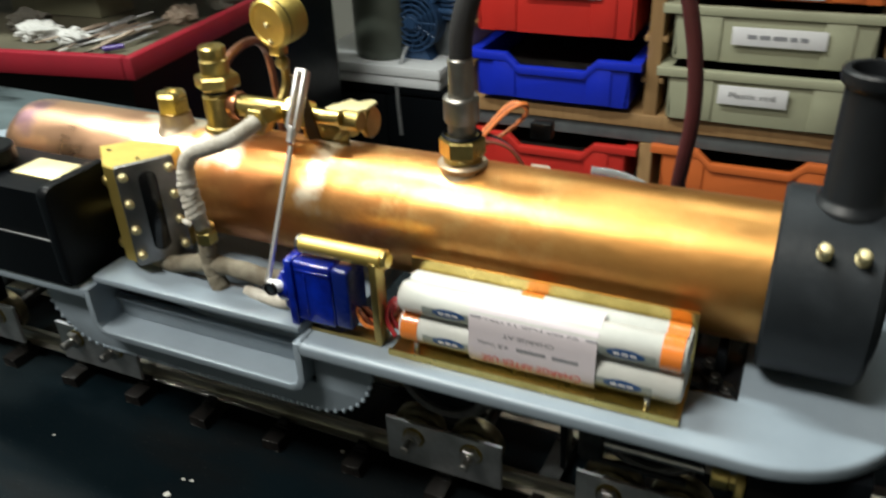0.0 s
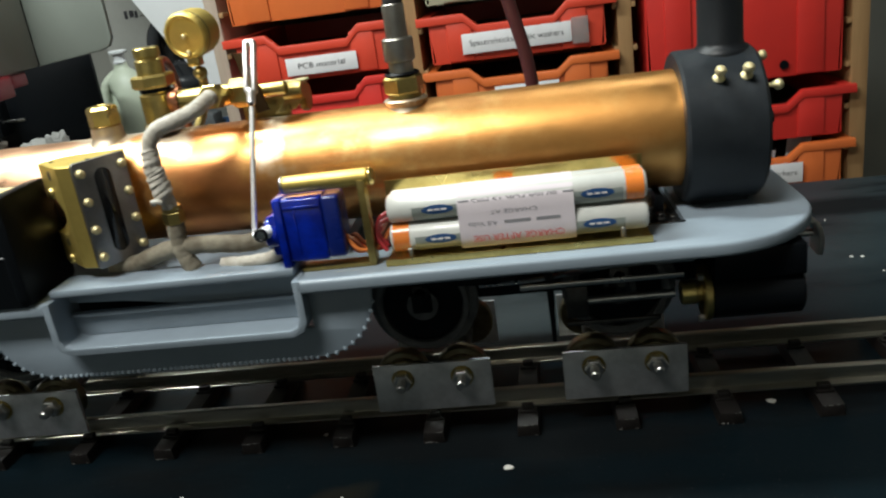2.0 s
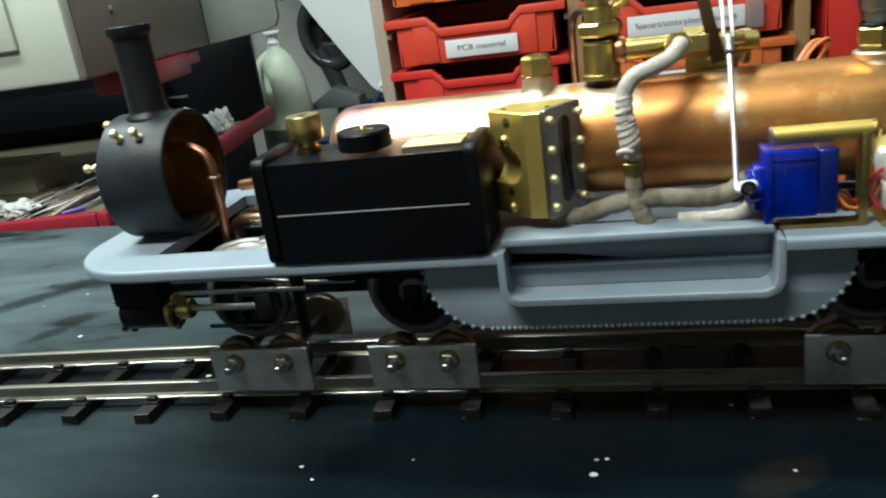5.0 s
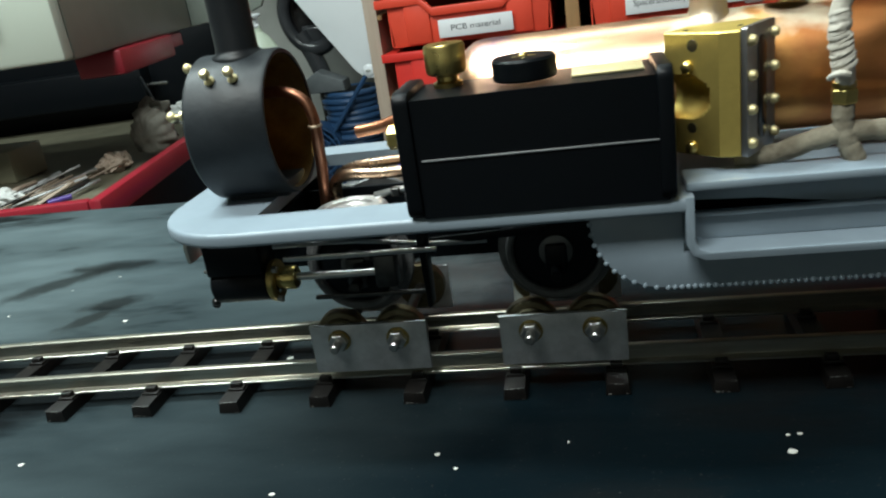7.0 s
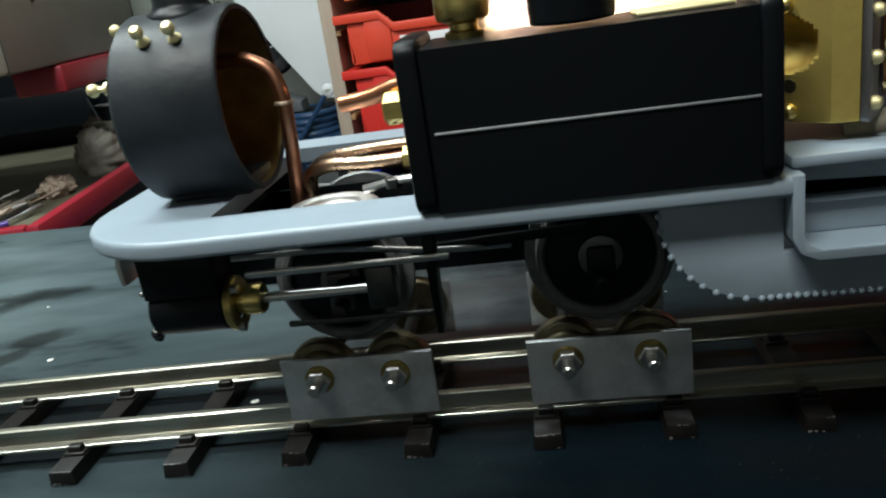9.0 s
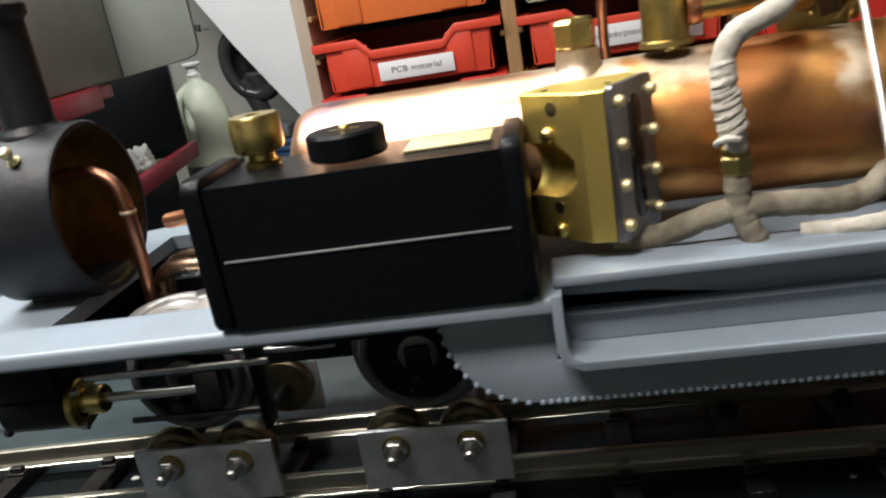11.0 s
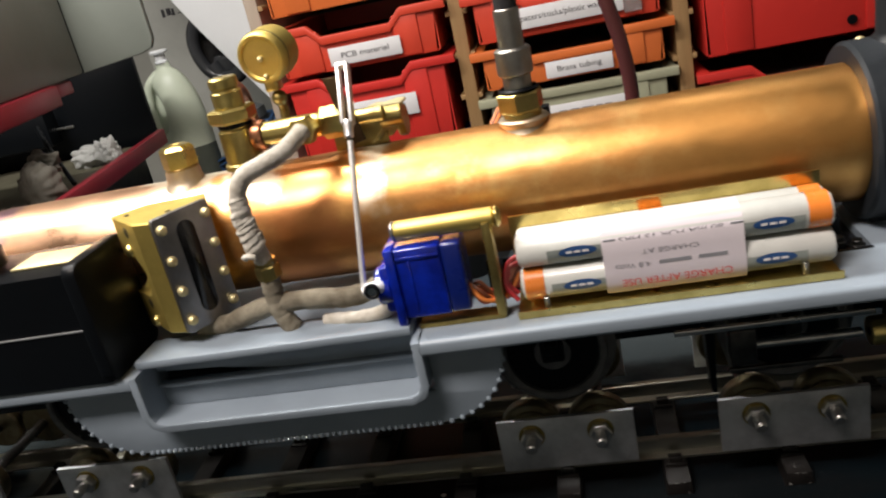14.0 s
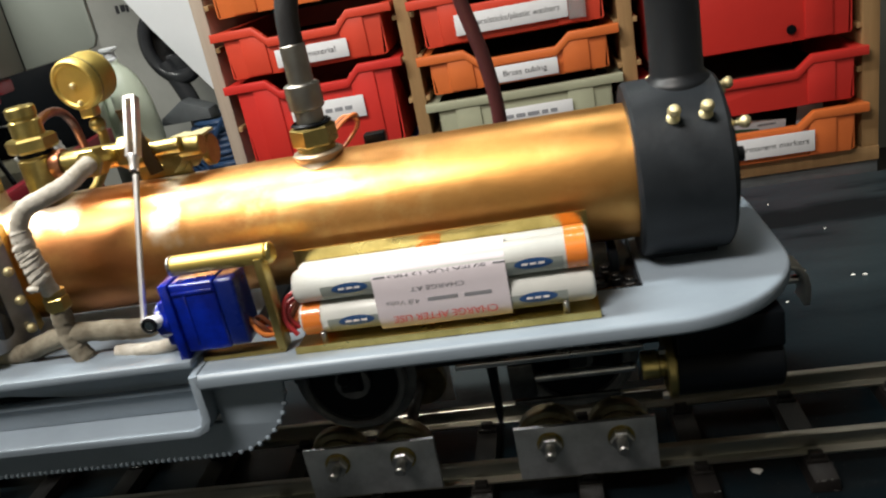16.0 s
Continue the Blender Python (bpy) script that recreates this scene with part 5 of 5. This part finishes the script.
for k in range(3):
    part("wire", bm_tube([(-20, -16 + k, 8), (-8, -12 + 2 * k, 13 + k), (4, -10 + k, 12), (12, -10, 4), (18, -10 - k, -6)], 0.7, 8, 5), (WIRE_BROWN, WIRE_RED, RUBBER)[k], loom)
part("receiver", bm_box(-16, 8, -18, -6, -25, 3.0, 0.8), BLACK, loom, "small black receiver")
part("connector", bm_box(14, 22, -14, -6, -2, 4.5, 0.5), PALE_WOOD, loom, "small cream connector")
part("clear_sleeve", bm_tube([(40, -12, 7), (52, -11, 6), (66, -10, 0), (76, -10, -8)], 2.2, 14, 4), CLEAR, loom, "clear plastic sleeve")
hose = solid("hanging_hose", bm_tube([(170, 236, 3.6), (154, 232, 4.2), (141, 216, 14), (136, 190, 42), (137.5, 182, 62), (139.8, 180, 85), (139.6, 180, 105), (137, 180, 126), (133.5, 180, 142), (129.5, 180, 160), (124, 178, 200), (120, 170, 290), (135, 150, 430)], 4.0, 14, 8), HOSE_RED, "dark red rubber hose hanging down behind the locomotive", "hose")

# ---- the storage rack of plastic trays ----
RX, RY, RZ = 14.0, 1373.0, 16.0
rack = thing("storage_rack", "plywood tray rack with upright panels", "rack", (RX, RY, RZ))
for x0, x1, mt in ((-536, -509, PALE_WOOD), (-122, -95, PINE), (308, 336, PINE), (760, 792, PINE)):
    part("upright_panel", bm_box(x0, x1, 4, 430, -372, 620, 1.0), mt, rack)
    part("upright_panel", bm_box(x0, x1, 4, 430, -850, -438, 1.0), mt, rack)
part("shelf", bm_box(-536, 792, 0, 440, -402, -373, 1.5), PINE, rack, "thick plywood shelf")
part("shelf", bm_box(-536, 792, 8, 440, -436, -404, 1.0), CASE_GREY, rack, "grey bottom rail")
# dark panel in the same colour as the blocks inside the trays
part("back_panel", bm_box(-536, 792, 432, 440, -850, 620), DARK_FILL, rack)
part("top_panel", bm_box(-536, 792, 0, 440, 622, 645, 1.0), PINE, rack)
for cx0, cx1 in ((-509, -122), (-95, 308), (336, 760)):
    for rz in (-300, -215, -130, -45, 40, 125):
        part("runner", bm_box(cx0, cx0 + 9, 6, 420, rz - 5, rz + 5, 0.5), PINE, rack)
        part("runner", bm_box(cx1 - 9, cx1, 6, 420, rz - 5, rz + 5, 0.5), PINE, rack)


def tray_thing(x0, x1, rim, low, mat, colour, label=None, out=0.0, dip=True):
    """A pull-out plastic tray: dipped front rim, ribbed front, thin walls, and its card label."""
    w = x1 - x0
    h = rim - low
    ob = thing("storage_tray", colour, "storage tray", ((x0 + x1) / 2 + RX, RY - out, low + RZ), "trays in the rack")
    a = w / 2
    d = min(26.0, h * 0.3) if dip else 0.0
    line = [(-a, h), (-a + 0.24 * w, h), (-a + 0.31 * w, h - d), (a - 0.31 * w, h - d), (a - 0.24 * w, h), (a, h)]
    lip = [(x, z - 17) for x, z in line][::-1]
    part("rim", bm_plate(line + lip, -12, 6, plane="xz", bevel=2.0), mat, ob)
    b = a - 24
    front = [(-b + 8, 0), (b - 8, 0), (b, h - 12)] + [(x * b / a, z - 12) for x, z in line[1:-1]][::-1] + [(-b, h - 12)]
    part("front_wall", bm_plate(front, -4, 0, plane="xz", bevel=0.8), mat, ob)
    for s in (-1, 1):
        part("front_rib", bm_box(s * (b - 62) - 26, s * (b - 62) + 26, -9, -2, 2, h - 14, 3.0), mat, ob)
        part("side_wall", bm_box(min(s * b, s * (b - 3)), max(s * b, s * (b - 3)), 0, 380, 0, h - 2), mat, ob)
        part("side_rim", bm_box(min(s * b, s * (a - 2)), max(s * b, s * (a - 2)), 4, 385, h - 10, h - 1, 1.0), mat, ob)
    part("base", bm_box(-b, b, 0, 380, 0, 3), mat, ob)
    part("back_wall", bm_box(-b, b, 377, 380, 0, h - 2), mat, ob)
    # plain dark block that fills the tray to about half its height
    part("filling", bm_plate([(-b + 10, 20), (b - 10, 12), (b - 14, 360), (-b + 12, 366)], 3, h * 0.55, bevel=6), DARK_FILL, ob, "dark block inside the tray")
    if label:
        text, lx0, lx1, lz0, lz1 = label
        ox, oz = (x0 + x1) / 2, low
        card = part("card_label", bm_box(lx0 - ox, lx1 - ox, -16.5, -14.5, lz0 - oz, lz1 - oz, 0.3), PAPER, ob, "white card label")
        m = pose((lx0 + lx1 - 2 * ox) / 2 * MM, -17.0 * MM, (lz0 + lz1 - 2 * oz) / 2 * MM, 90, 0, 0)
        if text:
            lettering("label_text", text, 0.016, INK, card, m, (lx1 - lx0) * (0.86 if len(text) > 14 else 0.66) * MM)
            if len(text) > 20:
                part("label_holder", bm_box(lx1 - ox + 1, lx1 - ox + 34, -16.0, -14.6, lz0 - oz - 6, lz1 - oz + 6, 0.3), CLEAR, ob, "clear end of the plastic label holder")
        else:
            bm = bmesh.new()
            wd = (lx1 - lx0) * 0.66
            rn = random.Random(int(lx0 * 7 + lz0))
            x = -wd / 2
            while x < wd / 2:
                k = rn.uniform(10, 26)
                bm_box((lx0 + lx1) / 2 - ox + x, (lx0 + lx1) / 2 - ox + min(x + k, wd / 2), -17.1, -16.4, (lz0 + lz1) / 2 - oz - 4, (lz0 + lz1) / 2 - oz + 4, bm=bm)
                x += k + 5
            part("print_bar", bm, INK_GREY, card)
    return ob


C1, C2, C3 = (-507, -126), (-96, 306), (338, 764)
tray_thing(*C1, 285, 100, ORANGE_TRAY, "deep orange plastic storage tray")
tray_thing(*C1, 74, -24, ORED_TRAY, "orange-red plastic tray labelled for circuit board material", ("PCB material", -378, -226, -14, 22), 6)
tray_thing(*C1, -34, -216, RED_TRAY, "deep red plastic tray with a worn card label", (None, -374, -217, -138, -94), 10)
tray_thing(*C1, -260, -358, BLUE_TRAY, "empty-looking blue plastic storage tray", None, 14)
tray_thing(*C2, 205, 88, GREEN_TRAY, "grey-green plastic storage tray", (None, 30, 190, 112, 150))
tray_thing(*C2, 66, -30, ORED_TRAY, "orange-red plastic tray with a long card label", ("Spacers/sticks/plastic washers", -6, 214, -14, 26), 8)
tray_thing(*C2, -44, -124, ORANGE_TRAY, "orange plastic tray labelled for brass tubing", ("Brass tubing", 50, 182, -118, -86), 10)
tray_thing(*C2, -141, -246, GREEN_TRAY, "grey-green plastic tray with a card label", (None, 36, 201, -208, -174), 4, False)
tray_thing(*C2, -262, -366, GREEN_TRAY, "grey-green plastic tray labelled for plastic rod", ("Plastic rod", 25, 152, -322, -285), 12, False)
big_red = tray_thing(*C3, 130, -138, RED_TRAY, "deep red plastic storage tray", None, 0)
part("finger_hole", bm_rod(9, 2.5, (76, -10.5, 24), "y", 24), BLACK, big_red)
tray_thing(*C3, -166, -264, RED_TRAY, "red plastic storage tray", None, 10)
tray_thing(*C3, -276, -368, ORANGE_TRAY, "orange plastic tray labelled for permanent markers", ("Permanent markers", 500, 660, -354, -312), 14)
tray_thing(*C1, -448, -560, RED_TRAY, "red plastic tray under the shelf", None, 0)
tray_thing(*C2, -433, -545, ORANGE_TRAY, "orange plastic tray under the shelf", None, 0)
tray_thing(*C3, -440, -552, RED_TRAY, "red plastic tray under the shelf", None, 0)

# packets in the markers' tray
packet = thing("marker_packet", "white and green card packet standing in a tray", "packet", (575, RY + 22, -312))
part("wrapper", bm_plate([(-62, 0), (58, 0), (60, 32), (-54, 44)], 0, 4, plane="xz", bevel=0.6), PAPER, packet, "white card")
part("green_print", bm_plate([(-62, 0), (14, 0), (6, 20), (-60, 28)], -5, -1, plane="xz", bevel=0.6), GREEN_CARD, packet, "dark green printed card")
part("print_bar", bm_box(4, 40, -0.8, 0.4, 25, 29), INK_GREY, packet)
slip = solid("paper_slip", bm_plate([(-28, 0), (24, 0), (26, 52), (-22, 60)], 0, 3, plane="xz", bevel=0.5), PAPER, "white paper slip standing among the tray contents", "paper", at=(688, RY + 40, -300))

# ---- the far corner: machine, red tool tray, bottle ----
# the lathe stands askew to the bench: its chip tray's long edge runs along LEAN
LEAN = radians(8.0)
turned = Matrix.Rotation(LEAN, 4, "Z")
mill = thing("machine_tool", "cream and grey cabinet of a workshop lathe", "machine", (-785, 735, 0))
mill.rotation_euler[2] = LEAN
part("front_cabinet", bm_box(-900, 0, 0, 30, 95, 310, 6), CREAM, mill, "cream painted cabinet front")
part("front_door", bm_box(-800, -78, -9, -0.5, 150, 300, 3), CREAM, mill)
part("side_panel", bm_box(-30, 0, 31, 560, 93, 310, 5), OLIVE, mill, "drab grey side panel")
part("cabinet_floor", bm_box(-900, -31, 31, 430, 95, 110, 2), BLACK, mill)
part("door_gap", bm_box(-28, -2, 560.5, 566, 96, 305, 0.5), BLACK, mill)
part("door_panel", bm_plate([(-6, 92), (128, 106), (148, 113), (157, 130), (157, 310), (-6, 310)], 567, 585, plane="xz", bevel=4), GREYGREEN, mill, "grey-green door standing open")
part("panel_knob", bm_lathe([(6, 0), (6, 3), (4, 5), (0, 5.5)], (0.5, 150, 190), "x", 20), OLIVE, mill)
part("red_beam", bm_box(-70, 8, 165, 412, 52, 92, 5), MAROON, mill, "maroon slide under the cabinet")
part("red_beam", bm_box(-60, -6, 416, 505, 64, 90, 4), MAROON, mill)
# added black panel and box: stand in for the shaded space under the cabinet
part("back_panel", bm_box(-900, 12, 800, 816, -120, 95, 2), BLACK, mill, "black panel added for the dark space under the cabinet")
part("bed", bm_box(-900, -190, 700, 760, -60, 20, 6), BLACK, mill)
red = thing("tool_tray", "maroon enamelled lathe tray full of files and rags", "tool tray", (-725, 632, -80))
red.rotation_euler[2] = LEAN
part("tray_floor", bm_box(-900, -19, 19, 880, -36, -28), DRAB, red, "drab oily tray floor")
part("tray_edge", bm_box(-18, 0, 0, 880, -36, 0, 4), MAROON, red)
part("tray_edge", bm_box(-900, -18.5, 0, 18, -36, 0, 4), MAROON, red)
part("pedestal", bm_box(-860, -50, 50, 840, -770, -37, 5), BLACK, red)
chip_box = thing("wooden_block", "pale olive block standing in the oily tray", "block", (-1060, 900, -108))
part("block_body", bm_box(-240, 0, 0, 90, 0, 56, 3), PANEL_PALE, chip_box)
rnd = random.Random(11)
for k in range(22):
    a = rnd.uniform(1.25, 1.75)
    x, y = -905 + rnd.uniform(-75, 55), 800 + rnd.uniform(-95, 75)
    ln, r = rnd.uniform(48, 90), rnd.uniform(1.6, 3.2)
    tip = Vector((math.cos(a), math.sin(a), 0))
    mid, z = Vector((x, y, -104 + 0.6 * k)), Vector((0, 0, rnd.uniform(2, 10)))
    blade = solid("file", bm_lathe([(0, -ln), (r * 0.4, -ln * 0.98), (r * 0.7, -ln * 0.3), (r * 0.7, ln * 0.25), (r, ln * 0.3), (r * 1.25, ln * 0.6), (r, ln * 0.97), (0, ln)], mid, segs=10, turn=(tip + z * 0.003).to_track_quat("Z", "Y").to_matrix().to_4x4()), rnd.choice([STEEL_DARK, PALE_WOOD, ALUMINIUM, WHITE_SHEET, PALE_WOOD]), "slim file lying in the red tray", "file", "files in the tray")
solid("file", bm_rod(4.5, 34, (-866, 712, -100), turn=Vector((0.75, 0.65, 0.05)).to_track_quat("Z", "Y").to_matrix().to_4x4()), PURPLE, "purple plastic handle of a small tool in the tray", "tool handle")


def rag(name, at, size, mat, label, category, seed, pleats=0):
    """A crumpled heap, or with pleats a cloth gathered like a fan."""
    bm = bmesh.new()
    bmesh.ops.create_icosphere(bm, subdivisions=5, radius=1.0)
    rn = random.Random(seed)
    off = Vector((rn.uniform(0, 50), rn.uniform(0, 50), 0))
    for v in bm.verts:
        p = v.co.copy()
        crease = sum(abs(noise.noise(p * f + off)) / f for f in (1.6, 3.1, 6.0)) * 0.8
        k = 0.80 + crease + 0.25 * noise.noise(p * 1.3 + off)
        if pleats:
            a = math.atan2(p.z, p.x) + 0.3 * noise.noise(p * 1.5 + off)
            k = 0.88 + 0.10 * abs(math.sin(a * pleats / 2)) * (1 - abs(p.y) ** 3) + 0.15 * noise.noise(p * 2.1 + off)
        v.co = Vector((p.x * size[0], p.y * size[1], max(p.z, -0.55) * size[2])) * k
    return solid(name, bm, mat, label, category, at=at, sharp=50)


rag("rag", (-1050, 752, -96), (46, 30, 20), CLOTH_WHITE, "crumpled white rag in the red tray", "rag", 1)
rag("rag", (-968, 748, -98), (30, 22, 15), CLOTH_WHITE, "crumpled white paper in the red tray", "rag", 2)
rag("rag", (-1130, 800, -95), (40, 34, 22), CLOTH, "grey crumpled rag in the red tray", "rag", 7)
rag("rag", (-838, 1000, -68), (40, 38, 52), CLOTH, "gathered striped grey cloth", "cloth", 3, 13)
rag("rag", (-868, 1060, -40), (36, 24, 26), CLOTH, "folded dull grey workshop cloth", "cloth", 8)
rag("rag", (-946, 1350, -92), (52, 34, 30), CLOTH_WHITE, "white crumpled plastic bag", "bag", 4)
rag("rag", (-902, 1335, -84), (26, 24, 32), CLOTH_WHITE, "white crumpled plastic bag", "bag", 9)
rag("rag", (-880, 925, -96), (24, 34, 18), PALE_WOOD, "tan crumpled paper in the red tray", "paper", 5)
solid("clamp_handle", bm_tube([(-985, 1250, 8), (-940, 1205, -45), (-884, 1156, -102)], 5.0, 10, 5), BLACK, "black clamp handle under the machine", "handle")
solid("hook", bm_tube([(-1030, 1532, -60), (-1027, 1532, -8), (-1020, 1532, 3), (-1012, 1532, -8), (-1013, 1532, -50)], 3, 8, 6), STEEL, "thin bent steel hook", "hook")
solid("steel_bar", bm_rod(3.4, 74, (-1105, 1440, -28), "x", 12), STEEL, "short bright steel bar under the machine", "bar")

white_box = thing("white_box", "white polystyrene box lying flat", "box", (-905, 1810, -448))
part("box_base", bm_box(-210, 210, -185, 185, 0, 28, 4), WHITE_SHEET, white_box)
part("lid", bm_box(-215, 215, -190, 190, 29, 58, 5), WHITE_SHEET, white_box)
cupboard = thing("low_cupboard", "dark low cupboard under the white box", "cupboard", (-865, 1630, -850))
part("carcass", bm_box(-262, 262, 22, 470, 0, 378, 3), BLACK, cupboard)
part("top", bm_box(-268, 268, 0, 470, 379, 401, 3), BLACK, cupboard)
for x0, x1 in ((-260, -2), (2, 260)):
    part("door", bm_box(x0, x1, 4, 21, 12, 372, 3), BLACK, cupboard)
bottle = thing("plastic_bottle", "cloudy plastic jug with a pump top, half full", "bottle", (-903, 1702, -390))
bm = bm_lathe([(75.2, 222), (76, 240), (75.4, 268), (73, 300), (69.5, 330), (64, 358), (56, 382), (45, 404), (32, 420), (22, 428), (19, 432), (18, 445), (0, 445)], (0, 0, 0), "z", 44)
side = Vector((-0.91, -0.41, 0.0))
for v in bm.verts:
    v.co.y *= 0.75
    u = v.co.dot(side)
    if u > 26 and 246 < v.co.z < 386:
        v.co -= side * (u - 26) * math.sin(math.pi * (v.co.z - 246) / 140) ** 0.35
part("body", bm, HDPE, bottle)
bm = bm_lathe([(0, 0), (66, 0), (73, 6), (75, 18), (76, 180), (75.2, 221.5)], (0, 0, 0), "z", 44)
for v in bm.verts:
    v.co.y *= 0.75
part("lower_body", bm, HDPE_DARK, bottle, "lower half darkened by the liquid inside")
part("grip", bm_tube([side * u + Vector((0, 0, z)) for u, z in ((18, 418), (38, 404), (52, 384), (59, 352), (61, 315), (61, 282), (57, 252), (44, 232))], 11.5, 16, 6), HDPE, bottle)
part("grip_web", bm_plate([(-58, 250), (-18, 250), (-18, 385), (-52, 385)], -12, -8, plane="xz", bevel=1.0), HDPE, bottle, "pinched web inside the grip")
part("pump_cap", bm_lathe([(17, 0), (17.5, 4), (14, 7), (13.5, 22), (22, 25), (23, 30), (20, 33), (0, 34)], (0, 0, 442), "z", 24), WHITE_SHEET, bottle, "pale plastic cap")
solid("leaning_board", bm_plate([(-1120, 640), (-890, 235), (-812, 104), (-738, -8), (-678, -96), (-655, -118), (-560, -125), (-560, 640)], 1780, 1800, plane="xz", bevel=3), WHITE_SHEET, "white plastic board leaning beside the rack", "board")
carton = solid("grey_carton", bm_box(-1190, -640, 2192, 2400, -850, 700, 4), CARTON, "tall pale grey carton with a dark printed mark", "carton")
bm = bmesh.new()
for k, (w, h) in enumerate(((14, 34), (20, 34), (12, 30), (26, 8))):
    bm_box(-1102 + 17 * k, -1102 + 17 * k + 0.7 * w, 2190, 2192.5, 150 + 3 * (k % 2), 150 + 0.7 * h, bm=bm)
part("printed_mark", bm, INK, carton)
seat = thing("black_shell", "black moulded plastic shell with a raised rim", "plastic shell", (-798, 1835, 52))
tilt = Matrix.Rotation(radians(-16), 4, "Y")
bm = bm_lathe([(58 + 15 * math.cos(2 * math.pi * k / 12), 22 * math.sin(2 * math.pi * k / 12)) for k in range(13)], (0, 0, 0), "y", 48)
for v in bm.verts:
    v.co.z *= 1.45
    v.co.x *= 1.12
bm.transform(tilt)
part("rim", bm, SHELL, seat)
bm = bm_lathe([(0, 30), (30, 28), (50, 18), (60, 4)], (0, 0, 0), "y", 40)
for v in bm.verts:
    v.co.z *= 1.45
    v.co.x *= 1.12
bm.transform(tilt)
part("hollow", bm, BLACK_GLOSS, seat)
part("inner_pad", bm_box(-28, 40, -2, 24, -70, -22, 10, 3), SHELL, seat)
part("foot", bm_tube([(-34, 4, -40), (-4, 4, -110), (14, 4, -200), (18, 4, -441)], 24, 16, 5), SHELL, seat)

fan = thing("blue_fan", "blue plastic fan with a round ribbed guard", "fan", (-800, 1690, -290))
bm = bmesh.new()
for rr in (20, 34, 48, 62, 75):
    bm_lathe([(rr + 3 * math.cos(2 * math.pi * k / 6), 3 * math.sin(2 * math.pi * k / 6)) for k in range(7)], (0, 0, 0), "y", 36, bm)
part("guard", bm, BLUE_COIL, fan)
bm = bmesh.new()
for k in range(12):
    a = 2 * math.pi * k / 12
    bm_tube([(12 * math.cos(a), 4, 12 * math.sin(a)), (75 * math.cos(a), 4, 75 * math.sin(a))], 3.4, 6, 1, bm=bm)
part("spokes", bm, BLUE_COIL, fan)
part("hub", bm_rod(18, 16, (0, 8, 0), "-y", 28), BLUE_COIL, fan)
part("foot", bm_plate([(-52, -99.5), (52, -99.5), (30, -70), (-30, -70)], 6, 70, plane="xz", bevel=3), BLUE_COIL, fan)
part("casing", bm_lathe([(78, 0), (78, 60), (50, 80), (0, 80)], (0, 4, 0), "y", 36), BLUE_COIL, fan)
dial = part("dial", bm_lathe([(0, 4), (12, 4), (15, 2), (16, 0), (16, -6), (0, -6)], (181, 6, 201), "-y", 28), WHITE_SHEET, fan, "round white plastic dial")
part("pointer", bm_box(174, 188, -0.4, 2.4, 199, 204, 0.5), CARTON, dial)
part("dial_bracket", bm_tube([(55, 20, 50), (130, 16, 140), (178, 12, 199)], 6, 10, 4), BLUE_COIL, fan)
part("cable", bm_tube([(-10, -12, -60), (-14, -40, -90), (-24, -60, -140), (-20, -60, -300)], 5, 8, 6), ALUMINIUM, fan)
coil = thing("cable_coil", "stack of coiled blue cable behind the bottle", "cable coil", (-704, 1800, -150))
for k in range(9):
    part("turn", bm_lathe([(72 + 3 * math.sin(k * 2.1) + 9 * math.cos(2 * math.pi * j / 10), 9 * math.sin(2 * math.pi * j / 10)) for j in range(11)], (4 * math.sin(k * 1.7), 4 * math.cos(k * 2.9), 16 * k - 128), "z", 36), BLUE_COIL, coil)
part("core", bm_rod(60, 145, (0, 0, -138), "z", 36), BLACK, coil, "dark drum inside the coil")
part("support", bm_box(-58, 58, -50, 50, -240, -138, 6), CASE_GREY, coil, "grey plastic box under the coil")
case = solid("grey_case", bm_plate([(-842, -138), (-702, -138), (-704, -112), (-775, -82), (-838, -120)], 1735, 1800, plane="xz", bevel=3), CASE_GREY, "grey plastic case lying on the coiled cable", "case")
